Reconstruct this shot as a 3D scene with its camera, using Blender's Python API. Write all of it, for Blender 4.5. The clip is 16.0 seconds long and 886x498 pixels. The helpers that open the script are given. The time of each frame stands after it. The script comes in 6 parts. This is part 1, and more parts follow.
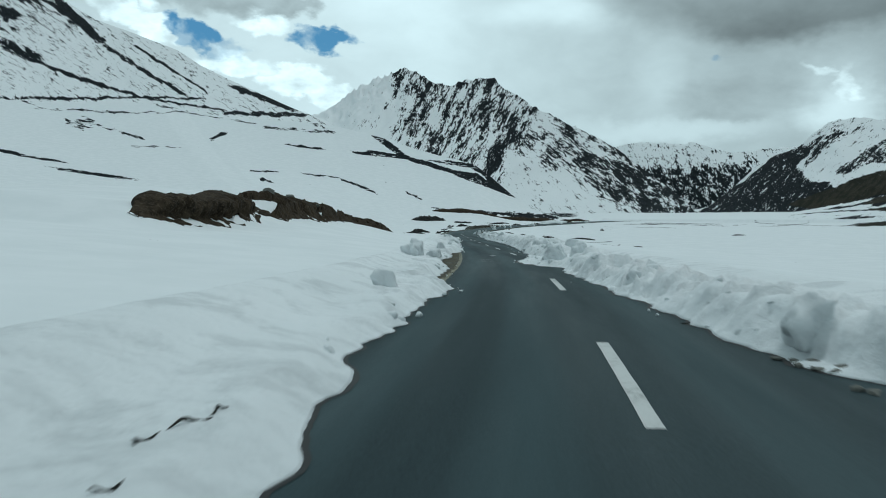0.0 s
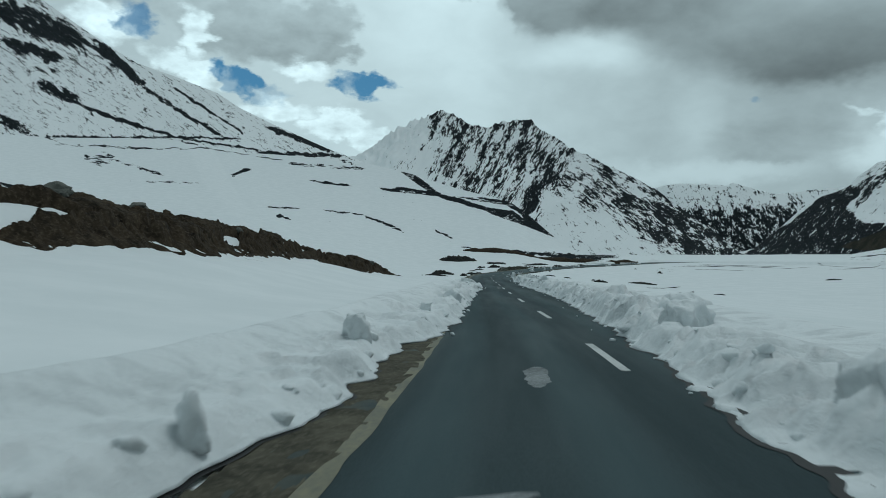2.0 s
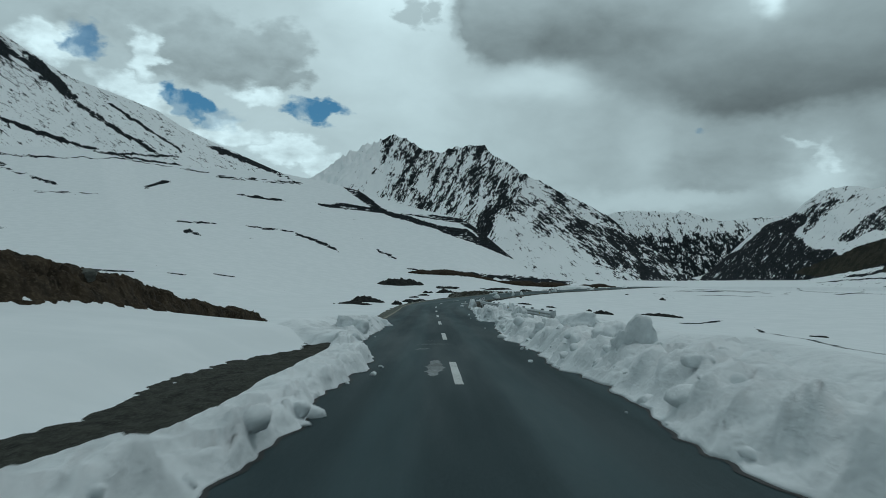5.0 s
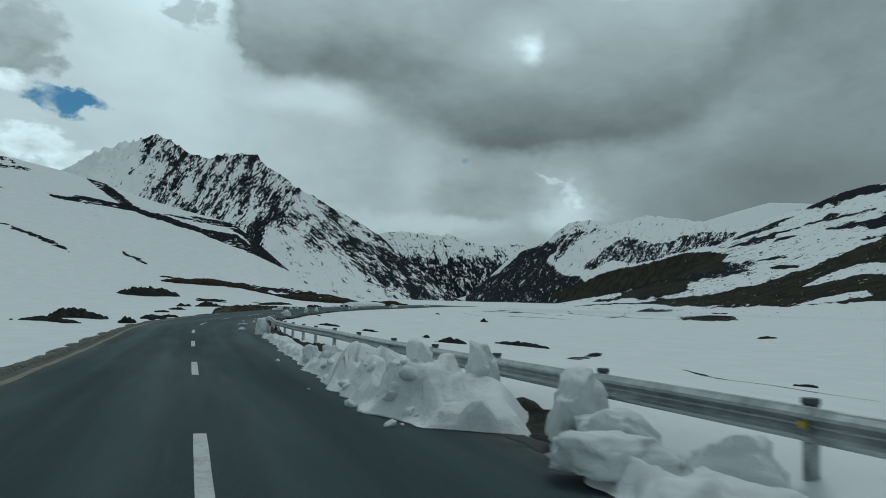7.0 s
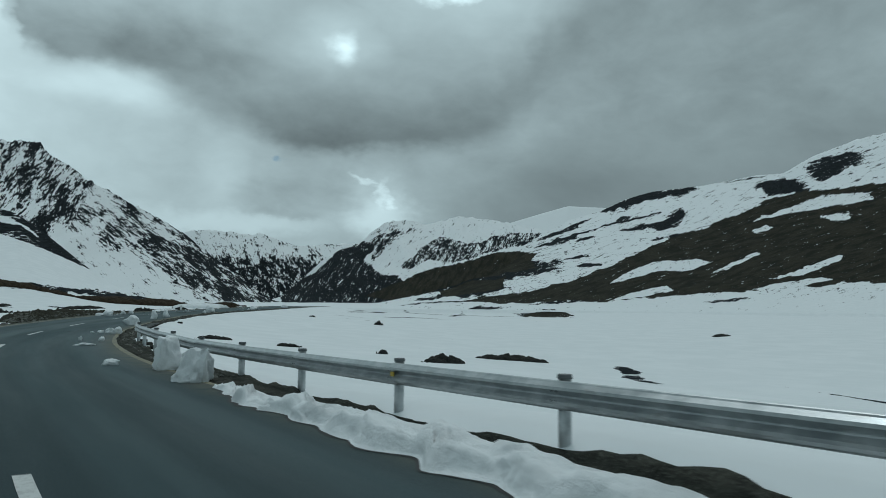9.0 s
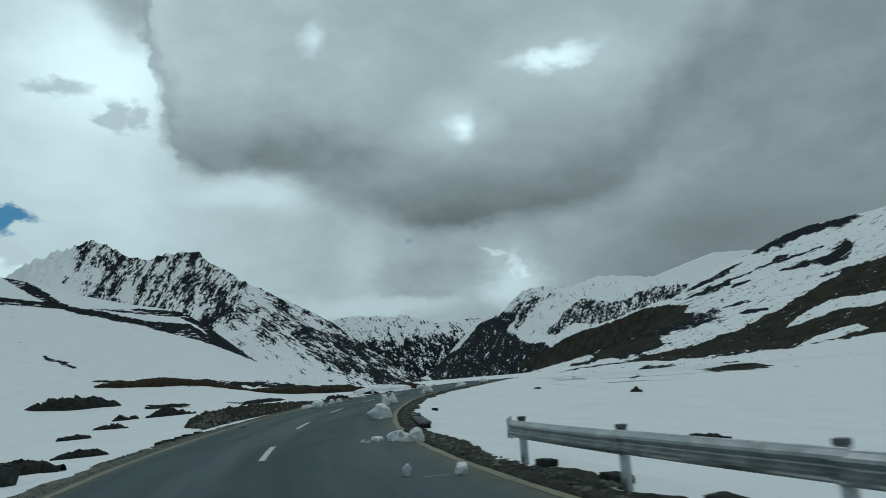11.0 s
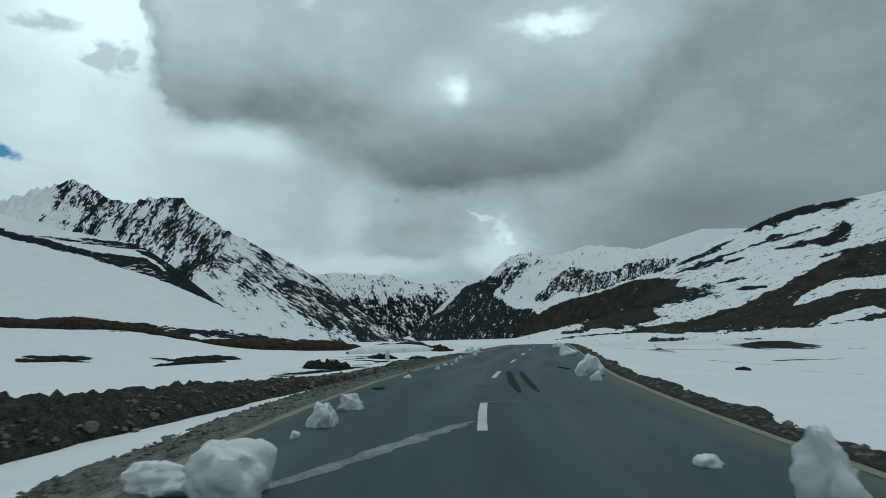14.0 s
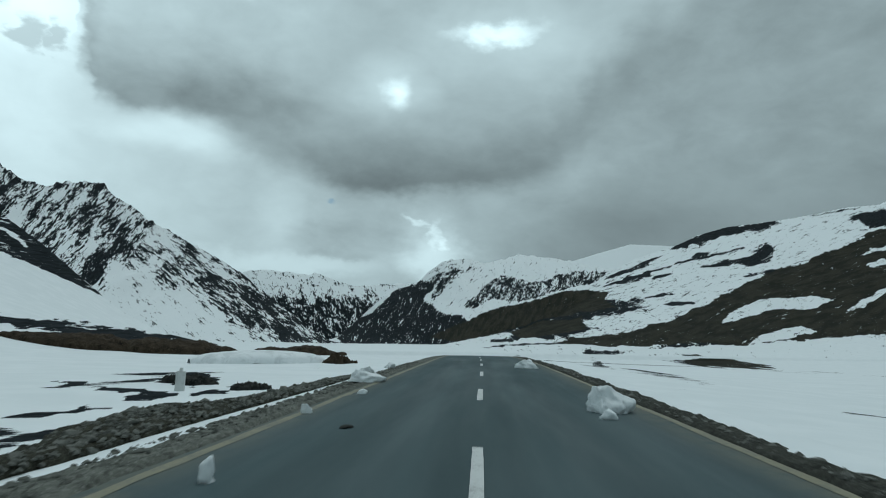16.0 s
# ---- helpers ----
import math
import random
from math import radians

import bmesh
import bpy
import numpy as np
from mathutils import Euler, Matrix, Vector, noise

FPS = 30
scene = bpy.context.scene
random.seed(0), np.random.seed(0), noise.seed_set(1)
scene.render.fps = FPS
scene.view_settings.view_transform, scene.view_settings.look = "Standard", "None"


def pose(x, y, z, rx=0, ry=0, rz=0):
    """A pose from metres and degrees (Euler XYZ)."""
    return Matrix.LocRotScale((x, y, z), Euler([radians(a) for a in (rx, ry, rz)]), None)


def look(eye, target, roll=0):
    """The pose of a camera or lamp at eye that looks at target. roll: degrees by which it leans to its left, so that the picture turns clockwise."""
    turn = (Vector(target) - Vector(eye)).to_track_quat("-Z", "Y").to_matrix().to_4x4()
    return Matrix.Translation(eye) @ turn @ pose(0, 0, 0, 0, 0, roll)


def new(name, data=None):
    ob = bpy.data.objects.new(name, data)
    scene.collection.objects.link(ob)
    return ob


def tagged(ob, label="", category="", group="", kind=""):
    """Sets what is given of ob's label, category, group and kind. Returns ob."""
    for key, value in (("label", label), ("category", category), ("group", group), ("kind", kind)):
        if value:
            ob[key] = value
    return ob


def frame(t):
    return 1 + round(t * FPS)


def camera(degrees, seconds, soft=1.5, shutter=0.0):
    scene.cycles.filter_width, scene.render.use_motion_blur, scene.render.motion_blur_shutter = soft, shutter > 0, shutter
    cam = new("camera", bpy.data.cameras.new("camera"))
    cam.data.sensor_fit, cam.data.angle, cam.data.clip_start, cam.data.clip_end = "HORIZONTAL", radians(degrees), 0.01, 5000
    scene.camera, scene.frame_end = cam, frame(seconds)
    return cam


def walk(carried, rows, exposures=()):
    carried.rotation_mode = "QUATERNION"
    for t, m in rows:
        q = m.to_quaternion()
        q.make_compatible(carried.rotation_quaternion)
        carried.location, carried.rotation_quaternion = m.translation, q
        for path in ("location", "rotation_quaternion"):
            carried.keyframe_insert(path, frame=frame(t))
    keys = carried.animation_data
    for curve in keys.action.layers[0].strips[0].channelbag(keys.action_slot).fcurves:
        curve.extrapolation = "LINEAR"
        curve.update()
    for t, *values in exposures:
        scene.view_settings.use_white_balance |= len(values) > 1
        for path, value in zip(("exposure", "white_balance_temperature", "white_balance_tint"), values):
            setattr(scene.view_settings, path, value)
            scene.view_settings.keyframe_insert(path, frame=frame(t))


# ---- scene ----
cam = camera(63.4, 16.0, soft=0.5, shutter=0.15)


def view(x, y, z, yaw, pitch, roll):
    """A pose from a place, a bearing to the left of +y, an angle over the level and a lean, in degrees."""
    a, b = radians(yaw), radians(pitch)
    ahead = Vector((-math.sin(a) * math.cos(b), math.cos(a) * math.cos(b), math.sin(b)))
    return look((x, y, z), Vector((x, y, z)) + ahead, roll)


walk(cam, [
    (0.0, view(-0.819, 1.15, 1.476, 7.857, -2.548, -0.01)),
    (0.5, view(-1.211, 8.64, 1.361, 11.299, 1.215, 0.459)),
    (1.0, view(-1.7, 16.05, 1.237, 12.134, 2.054, -0.108)),
    (1.5, view(-2.248, 23.531, 1.105, 11.195, 0.488, -0.692)),
    (2.0, view(-2.951, 31.088, 0.966, 10.779, 0.761, 0.212)),
    (2.5, view(-3.689, 38.706, 0.826, 9.949, 2.919, 0.038)),
    (3.0, view(-4.434, 46.238, 0.691, 9.044, 1.529, 0.139)),
    (3.2, view(-4.757, 49.31, 0.637, 8.15, 0.855, 0.13)),
    (5.3, view(-8.235, 81.9, 0.087, 6.529, 3.441, 0.25)),
    (5.5, view(-8.576, 84.972, 0.039, 4.482, 3.773, 0.524)),
    (6.0, view(-9.592, 92.788, -0.078, -0.506, 4.05, 0.754)),
    (6.5, view(-10.66, 100.428, -0.183, -7.506, 4.715, 1.433)),
    (7.0, view(-11.735, 107.802, -0.279, -11.204, 4.555, 1.751)),
    (7.5, view(-12.812, 114.949, -0.372, -14.579, 4.041, 1.579)),
    (8.0, view(-13.737, 121.325, -0.456, -21.899, 3.705, 1.332)),
    (8.2, view(-14.163, 124, -0.493, -23.045, 3.71, 1.438)),
    (10.3, view(-17.49, 145.95, -0.65, -28.541, 7.807, -1.7)),
    (10.5, view(-17.764, 148.466, -0.649, -24.641, 8.269, -3.115)),
    (11.0, view(-18.36, 154.676, -0.632, -15.498, 10.772, -4.329)),
    (11.5, view(-18.756, 161.345, -0.598, -9.809, 8.323, -2.873)),
    (12.0, view(-18.784, 168.372, -0.55, -12.734, 3.966, -2.604)),
    (12.5, view(-18.302, 175.862, -0.483, -14.382, 3.077, -1.479)),
    (13.0, view(-17.275, 183.185, -0.391, -13.834, 4.242, -1.793)),
    (13.5, view(-15.871, 190.134, -0.271, -14.2, 7.856, -1.174)),
    (14.0, view(-14.126, 196.666, -0.127, -16.437, 7.732, -1.218)),
    (14.5, view(-12.113, 203.06, 0.032, -17.732, 3.916, 0.24)),
    (15.0, view(-9.679, 209.507, 0.183, -19.88, 3.87, 1.02)),
    (15.5, view(-6.955, 216.175, 0.315, -21.31, 4.165, 1.193)),
    (16.0, view(-4.091, 222.941, 0.425, -21.85, 8.079, 0.985)),
], exposures=[(0, 0.25, 5900, 2), (0.5, 0.0, 5900, 2), (1, -0.12, 5900, 2), (2, -0.05, 5900, 2), (3, -0.12, 5900, 2), (5.5, -0.22, 5900, 2), (6.5, -0.24, 5900, 2), (8, -0.04, 5900, 2), (10.5, 0.0, 5900, 2), (11.5, -0.23, 5900, 2), (12.5, 0.02, 5900, 2), (13, 0.11, 5900, 2), (13.5, -0.07, 5900, 2), (14, 0.0, 5900, 2), (14.5, 0.15, 5900, 2), (15, 0.13, 5900, 2), (16, 0.16, 5900, 2)])

# ---------------------------------------------------------------- world, sky and sun
world = bpy.data.worlds.new("overcast_sky")
scene.world = world
world.use_nodes = True


class Nodes:
    """Short hand for building a node tree."""

    def __init__(self, tree):
        self.tree = tree
        tree.nodes.clear()

    def add(self, kind, **given):
        node = self.tree.nodes.new(kind)
        for key, value in given.items():
            if key in node.inputs:
                self.plug(value, node.inputs[key])
        return node

    def plug(self, value, socket):
        if isinstance(value, bpy.types.NodeSocket):
            self.tree.links.new(value, socket)
        else:
            socket.default_value = value

    def math(self, op, a, b=0.0, c=0.0, clamp=False):
        node = self.tree.nodes.new("ShaderNodeMath")
        node.operation, node.use_clamp = op, clamp
        for socket, value in zip(node.inputs, (a, b, c)):
            self.plug(value, socket)
        return node.outputs[0]

    def vec(self, op, a, b=(0, 0, 0)):
        node = self.tree.nodes.new("ShaderNodeVectorMath")
        node.operation = op
        self.plug(a, node.inputs[0])
        self.plug(b, node.inputs[1])
        return node.outputs[1] if op in ("LENGTH", "DOT_PRODUCT") else node.outputs[0]

    def span(self, value, a, b, c=0.0, d=1.0):
        """Smooth step: c at a, d at b."""
        node = self.tree.nodes.new("ShaderNodeMapRange")
        node.interpolation_type = "SMOOTHSTEP"
        for socket, v in zip(node.inputs, (value, a, b, c, d)):
            self.plug(v, socket)
        return node.outputs[0]

    def noise(self, vector, scale, detail=4.0, rough=0.55, warp=0.0):
        node = self.tree.nodes.new("ShaderNodeTexNoise")
        self.plug(vector, node.inputs["Vector"])
        node.inputs["Scale"].default_value, node.inputs["Detail"].default_value = scale, detail
        node.inputs["Roughness"].default_value, node.inputs["Distortion"].default_value = rough, warp
        return node.outputs[0]

    def cells(self, vector, scale, feature="F1"):
        node = self.tree.nodes.new("ShaderNodeTexVoronoi")
        node.feature = feature
        self.plug(vector, node.inputs["Vector"])
        node.inputs["Scale"].default_value = scale
        return node.outputs[0]

    def mix(self, fac, a, b):
        node = self.tree.nodes.new("ShaderNodeMix")
        node.data_type = "RGBA"
        self.plug(fac, node.inputs[0])
        for socket, v in ((node.inputs[6], a), (node.inputs[7], b)):
            self.plug((*v, 1.0) if isinstance(v, tuple) and len(v) == 3 else v, socket)
        return node.outputs[2]

    def attribute(self, name):
        node = self.tree.nodes.new("ShaderNodeAttribute")
        node.attribute_name = name
        return node

    def bump(self, height, strength, distance):
        node = self.tree.nodes.new("ShaderNodeBump")
        self.plug(height, node.inputs["Height"])
        node.inputs["Strength"].default_value, node.inputs["Distance"].default_value = strength, distance
        return node.outputs[0]


def light_colour(n, value):
    """Grey cloud of that brightness, a little cooler where it is dark."""
    node = n.tree.nodes.new("ShaderNodeCombineXYZ")
    for socket, tint in zip(node.inputs, (0.855, 1.0, 1.008)):
        n.plug(n.math("MULTIPLY", value, tint), socket)
    return node.outputs[0]


def build_sky():
    n = Nodes(world.node_tree)
    way = n.tree.nodes.new("ShaderNodeTexCoord").outputs["Generated"]
    parts = n.tree.nodes.new("ShaderNodeSeparateXYZ")
    n.plug(way, parts.inputs[0])
    deg = 57.29578
    level = n.math("MULTIPLY", n.math("ARCTAN2", n.math("MULTIPLY", parts.outputs[0], -1.0), parts.outputs[1]), deg)
    height = n.math("MULTIPLY", n.math("ARCSINE", parts.outputs[2]), deg)

    def pair(a, b):
        node = n.tree.nodes.new("ShaderNodeCombineXYZ")
        n.plug(a, node.inputs[0]), n.plug(b, node.inputs[1])
        return node.outputs[0]

    def scaled(value, k):
        return n.math("MULTIPLY", value, k)

    def plus(*values):
        out = values[0]
        for v in values[1:]:
            out = n.math("ADD", out, v)
        return out

    def most(*values):
        out = values[0]
        for v in values[1:]:
            out = n.math("MAXIMUM", out, v)
        return out

    def times(a, b):
        return n.math("MULTIPLY", a, b)

    def blend(a, b, w):
        return n.math("ADD", a, n.math("MULTIPLY", n.math("SUBTRACT", b, a), w))

    def split(vector):
        node = n.tree.nodes.new("ShaderNodeSeparateXYZ")
        n.plug(vector, node.inputs[0])
        return node.outputs[0], node.outputs[1]

    def profile(value, points, low, high):
        """A height that follows a line of (bearing, height) points, by a ramp."""
        first, last = points[0][0], points[-1][0]
        node = n.tree.nodes.new("ShaderNodeValToRGB")
        ramp = node.color_ramp
        ramp.interpolation = "EASE"
        while len(ramp.elements) < len(points):
            ramp.elements.new(0.5)
        for e, (p, h) in zip(ramp.elements, points):
            e.position = (p - first) / (last - first)
            c = (h - low) / (high - low)
            e.color = (c, c, c, 1.0)
        n.plug(n.math("DIVIDE", n.math("SUBTRACT", value, first), last - first), node.inputs[0])
        return plus(scaled(node.outputs[0], high - low), low)

    def warp(vector, scale, detail, rough, by):
        node = n.tree.nodes.new("ShaderNodeTexNoise")
        n.plug(vector, node.inputs["Vector"])
        node.inputs["Scale"].default_value, node.inputs["Detail"].default_value, node.inputs["Roughness"].default_value = scale, detail, rough
        return n.vec("MULTIPLY", n.vec("SUBTRACT", node.outputs["Color"], (0.5, 0.5, 0.5)), (by, by * 0.7, 0.0))

    flat = pair(level, height)
    stretched = n.vec("MULTIPLY", flat, (1.0, 1.7, 1.0))
    # cloud edges are ragged: bend the map by noise, softly and finely, before laying shapes on it
    soft = n.vec("ADD", flat, warp(stretched, 0.16, 3.0, 0.5, 4.0))
    torn = n.vec("ADD", flat, warp(stretched, 0.55, 4.0, 0.5, 3.6))
    both = n.vec("ADD", soft, warp(stretched, 0.75, 5.0, 0.55, 1.9))
    mild = n.vec("ADD", flat, n.vec("ADD", warp(stretched, 0.14, 2.0, 0.5, 2.4), warp(stretched, 0.6, 3.0, 0.5, 1.5)))

    def blob(az, el, wide, tall, hard=0.3, where=both, tilt=0.0):
        p = n.vec("SUBTRACT", where, (az, el, 0.0))
        if tilt:
            x, y = split(p)
            p = pair(x, n.math("SUBTRACT", y, scaled(x, tilt)))
        p = n.vec("MULTIPLY", p, (1.0 / wide, 1.0 / tall, 0.0))
        return n.span(n.vec("LENGTH", p), 1.0 + hard, 1.0 - hard)

    big = n.math("SUBTRACT", n.noise(stretched, 0.07, 5.0, 0.55, 0.3), 0.5)
    fine = n.math("SUBTRACT", n.noise(stretched, 0.26, 7.0, 0.58, 0.3), 0.5)
    puff = n.math("SUBTRACT", 0.30, n.math("ABSOLUTE", scaled(n.math("SUBTRACT", n.noise(stretched, 0.33, 5.0, 0.5), 0.5), 3.2)))

    # thin even veil: bright on one side, dull grey rain on the other
    veil = profile(level, [(-60, 0.31), (-38, 0.315), (-30, 0.335), (-25, 0.37), (-16, 0.42), (-8, 0.47), (0, 0.54), (9, 0.66), (20, 0.66), (34, 0.55), (60, 0.46)], 0.2, 0.8)
    light = plus(veil, scaled(big, 0.24), scaled(fine, 0.14))
    light = plus(light, scaled(blob(10, 24.5, 6.0, 3.6, 0.8, soft), 0.38), scaled(blob(11, 17.5, 6.5, 4.5, 0.9, soft), 0.10))
    light = plus(light, scaled(blob(-1.0, 15.6, 4.2, 1.25, 0.7, soft), 0.17), scaled(blob(-8.5, 10.5, 1.6, 3.0, 0.9, soft), 0.08))
    # low bank of lit cloud over the far valley, with grey scud before it
    light = blend(light, 0.66, scaled(most(blob(-9, 6.4, 6.0, 1.0, 0.7), blob(-20.8, 7.4, 3.0, 1.6, 0.6, both)), 0.7))
    light = blend(light, plus(0.37, scaled(fine, 0.25)), scaled(most(blob(-15.5, 9.0, 5.2, 1.5, 0.5), blob(-14.0, 7.6, 2.6, 0.5, 0.6)), 0.7))
    light = blend(light, plus(0.235, scaled(big, 0.18)), times(n.span(plus(level, scaled(height, 0.55), scaled(big, 10.0)), -19.0, -28.0), scaled(n.span(height, 17.0, 9.0), 0.75)))

    # heaped grey cloud over the near slope, flat beneath, with sunlit puffs under it
    heap = most(blob(25.5, 17.0, 5.6, 2.2, 0.22, torn), blob(20.0, 18.2, 2.4, 1.7, 0.25, torn), blob(25.6, 19.2, 2.2, 1.3, 0.3, torn), blob(32.5, 20.0, 4.0, 2.4, 0.5, torn), blob(20.2, 16.0, 2.6, 1.0, 0.25, torn))
    _, low = split(flat)
    heap_tone = plus(0.34, scaled(n.span(low, 15.0, 20.5), 0.16), scaled(fine, 0.30), scaled(puff, 0.12))
    light = blend(light, heap_tone, scaled(heap, 0.85))
    lit = most(blob(24.0, 11.5, 2.6, 0.9, 0.25, torn), blob(19.3, 10.7, 2.7, 1.15, 0.2, torn), blob(16.8, 9.6, 1.6, 1.0, 0.25, torn), blob(30.5, 14.0, 3.0, 1.0, 0.25, torn, 0.25), blob(36.0, 16.6, 2.6, 1.4, 0.3, torn), blob(21.6, 14.3, 1.6, 0.7, 0.4, torn), blob(30.0, 16.6, 1.0, 1.6, 0.4, torn))
    light = blend(light, plus(0.88, scaled(fine, 0.75), scaled(puff, 0.42)), scaled(lit, 0.9))

    # the large dark cloud: two lobes, each with a flat dark underside and paler above
    az, el = split(mild)
    edge = profile(az, [(-46, 27.0), (-39, 21.0), (-34.5, 17.6), (-32.2, 15.4), (-29.6, 13.6), (-27, 12.75), (-22, 12.3), (-15, 12.45), (-9, 13.6), (-5.4, 15.4), (-2.0, 17.2), (3, 20.5), (8, 26.0), (14, 31.0)], 10.0, 32.0)
    over = n.math("SUBTRACT", el, edge)
    reach = profile(az, [(-46, 7.0), (-34, 3.4), (-27, 1.1), (-20, 0.75), (-13, 1.0), (-8, 2.4), (0, 3.0), (14, 3.0)], 0.0, 8.0)
    lobe = n.span(n.math("DIVIDE", over, reach), -0.55, 1.15)
    tone = plus(profile(az, [(-44, 0.27), (-34, 0.235), (-24, 0.19), (-15, 0.20), (-8, 0.27), (4, 0.34)], 0.0, 0.4), scaled(n.span(over, 0.6, 7.5), 0.23), scaled(big, 0.24), scaled(fine, 0.10))
    light = blend(light, tone, scaled(lobe, 0.95))
    edge = profile(az, [(-18, 18.4), (-13, 17.3), (-8, 16.8), (-3, 17.0), (0, 16.75), (3.2, 16.85), (4.8, 17.5), (6.0, 19.2), (6.9, 22.0), (7.4, 26.0), (8.2, 33.0)], 14.0, 34.0)
    over = n.math("SUBTRACT", el, edge)
    gap = profile(az, [(-10, 1.6), (-4, 1.0), (2, 0.8), (5, 1.4), (7, 3.4), (8.2, 4.5)], 0.0, 5.0)
    lobe = times(n.span(n.math("DIVIDE", over, gap), -0.5, 1.2), n.span(az, -17.0, -5.0))
    tone = plus(profile(az, [(-14, 0.22), (-4, 0.24), (3, 0.275), (7, 0.35)], 0.0, 0.4), scaled(n.span(over, 0.6, 7.5), 0.26), scaled(big, 0.26), scaled(fine, 0.16))
    light = blend(light, tone, scaled(lobe, 0.95))
    scraps = most(blob(9.6, 21.0, 1.1, 1.2, 0.3, torn), blob(8.0, 21.2, 0.8, 1.0, 0.35, torn), blob(13.6, 22.6, 1.8, 0.6, 0.5, torn))
    light = blend(light, 0.5, scaled(scraps, 0.75))

    # thin places where the light comes through
    light = plus(light, scaled(most(blob(-17.4, 20.6, 3.2, 1.9, 0.9, soft), blob(-26.5, 24.2, 6.0, 2.4, 0.9, soft), blob(-20.9, 8.6, 2.2, 2.0, 0.9)), 0.14))
    light = plus(light, scaled(most(blob(-17.9, 20.25, 0.9, 0.7, 0.95, mild), blob(-26.0, 24.9, 2.9, 0.65, 0.8, both, -0.10), blob(-24.2, 24.5, 1.0, 0.7, 0.9, both), scaled(blob(-5.6, 27.4, 0.8, 1.0, 0.95, mild), 0.6)), 0.45))
    wisp = most(blob(-19.7, 10.3, 0.8, 0.25, 0.9, torn, 0.3), blob(-20.9, 9.3, 0.45, 0.8, 0.9, torn, -0.5), blob(-21.6, 8.6, 0.7, 0.3, 0.9, torn, 0.4))
    light = plus(light, scaled(wisp, 0.2))

    # unseen sky overhead, set dark to dim the ground and make its light directional
    light = blend(light, plus(0.22, scaled(big, 0.3)), n.span(height, 34.0, 52.0))
    cloud = light_colour(n, n.math("MAXIMUM", light, 0.10))
    holes = most(blob(17.4, 13.6, 2.35, 0.95, 0.2, torn), blob(27.0, 13.5, 2.1, 0.95, 0.2, torn, 0.3), scaled(blob(24.6, 12.4, 1.4, 0.5, 0.5, torn), 0.5), scaled(blob(34.0, 16.9, 1.25, 1.3, 0.3, torn), 0.85), scaled(blob(-13.0, 11.7, 0.55, 0.32, 0.7, torn), 0.45))
    holes = times(holes, n.span(n.noise(flat, 0.45, 6.0, 0.55), 0.34, 0.54, 0.55, 1.0))
    sky = n.tree.nodes.new("ShaderNodeTexSky")
    sky.sky_type, sky.sun_disc = "NISHITA", False
    sky.sun_elevation, sky.sun_rotation = radians(52), radians(-20)
    blue = n.vec("MULTIPLY", sky.outputs[0], (0.017, 0.036, 0.046))
    back = n.add("ShaderNodeBackground", Color=n.mix(holes, cloud, blue), Strength=1.0)
    out = n.tree.nodes.new("ShaderNodeOutputWorld")
    n.plug(back.outputs[0], out.inputs[0])


build_sky()
sun = new("sun", bpy.data.lights.new("sun", "SUN"))
sun.data.energy, sun.data.angle, sun.data.color = 0.85, radians(20), (1.0, 0.985, 0.955)
sun.matrix_world = look((0, 0, 50), (-0.35 * 40, -0.55 * 40, 0))


# ---------------------------------------------------------------- the lie of the land
def lattice(ix, iy, seed):
    h = (ix.astype(np.int64) * 374761393 + iy.astype(np.int64) * 668265263 + seed * 974634721) & 0xFFFFFFFF
    h = ((h ^ (h >> 13)) * 1274126177) & 0xFFFFFFFF
    return ((h ^ (h >> 16)) & 0xFFFF) / 65535.0


def value_noise(x, y, seed=0):
    """Smooth noise from 0 to 1, one cell a unit."""
    ix, iy = np.floor(x), np.floor(y)
    fx, fy = x - ix, y - iy
    fx, fy = fx * fx * (3 - 2 * fx), fy * fy * (3 - 2 * fy)
    a, b = lattice(ix, iy, seed), lattice(ix + 1, iy, seed)
    c, d = lattice(ix, iy + 1, seed), lattice(ix + 1, iy + 1, seed)
    return (a + (b - a) * fx) * (1 - fy) + (c + (d - c) * fx) * fy


def fractal(x, y, octaves=4, seed=0, gain=0.5):
    total, size, weight = 0.0, 1.0, 0.0
    for k in range(octaves):
        total = total + size * value_noise(x * 2.03**k, y * 2.03**k, seed + 17 * k)
        weight += size
        size *= gain
    return total / weight


def crests(x, y, octaves=4, seed=0):
    """Noise with sharp crests, 0 to 1."""
    total, size, weight = 0.0, 1.0, 0.0
    for k in range(octaves):
        total = total + size * (1 - np.abs(2 * value_noise(x * 2.1**k, y * 2.1**k, seed + 31 * k) - 1))
        weight += size
        size *= 0.5
    return total / weight


def ease(v, a, b):
    w = np.clip((v - a) / (b - a), 0, 1)
    return w * w * (3 - 2 * w)


# The road: heading in degrees (to the left of +y) and slope at even steps along it
ROAD_KNOTS = np.linspace(-20, 300, 14)
ROAD_HEADING = np.radians([-3.93, 0.07, 4.57, 8.59, 7.97, 8.02, 8.02, 7.82, -6.28, -16.77, -24.71, -25.34, -24.78, -24.23])
ROAD_SLOPE = np.array([-0.0053, -0.0156, -0.0187, -0.017, -0.0166, -0.0127, -0.0131, 0.0031, 0.0097, 0.0256, 0.0129, 0.0172, 0.0128, 0.0043])
ROAD_S = np.arange(-140, 420.5, 0.5)


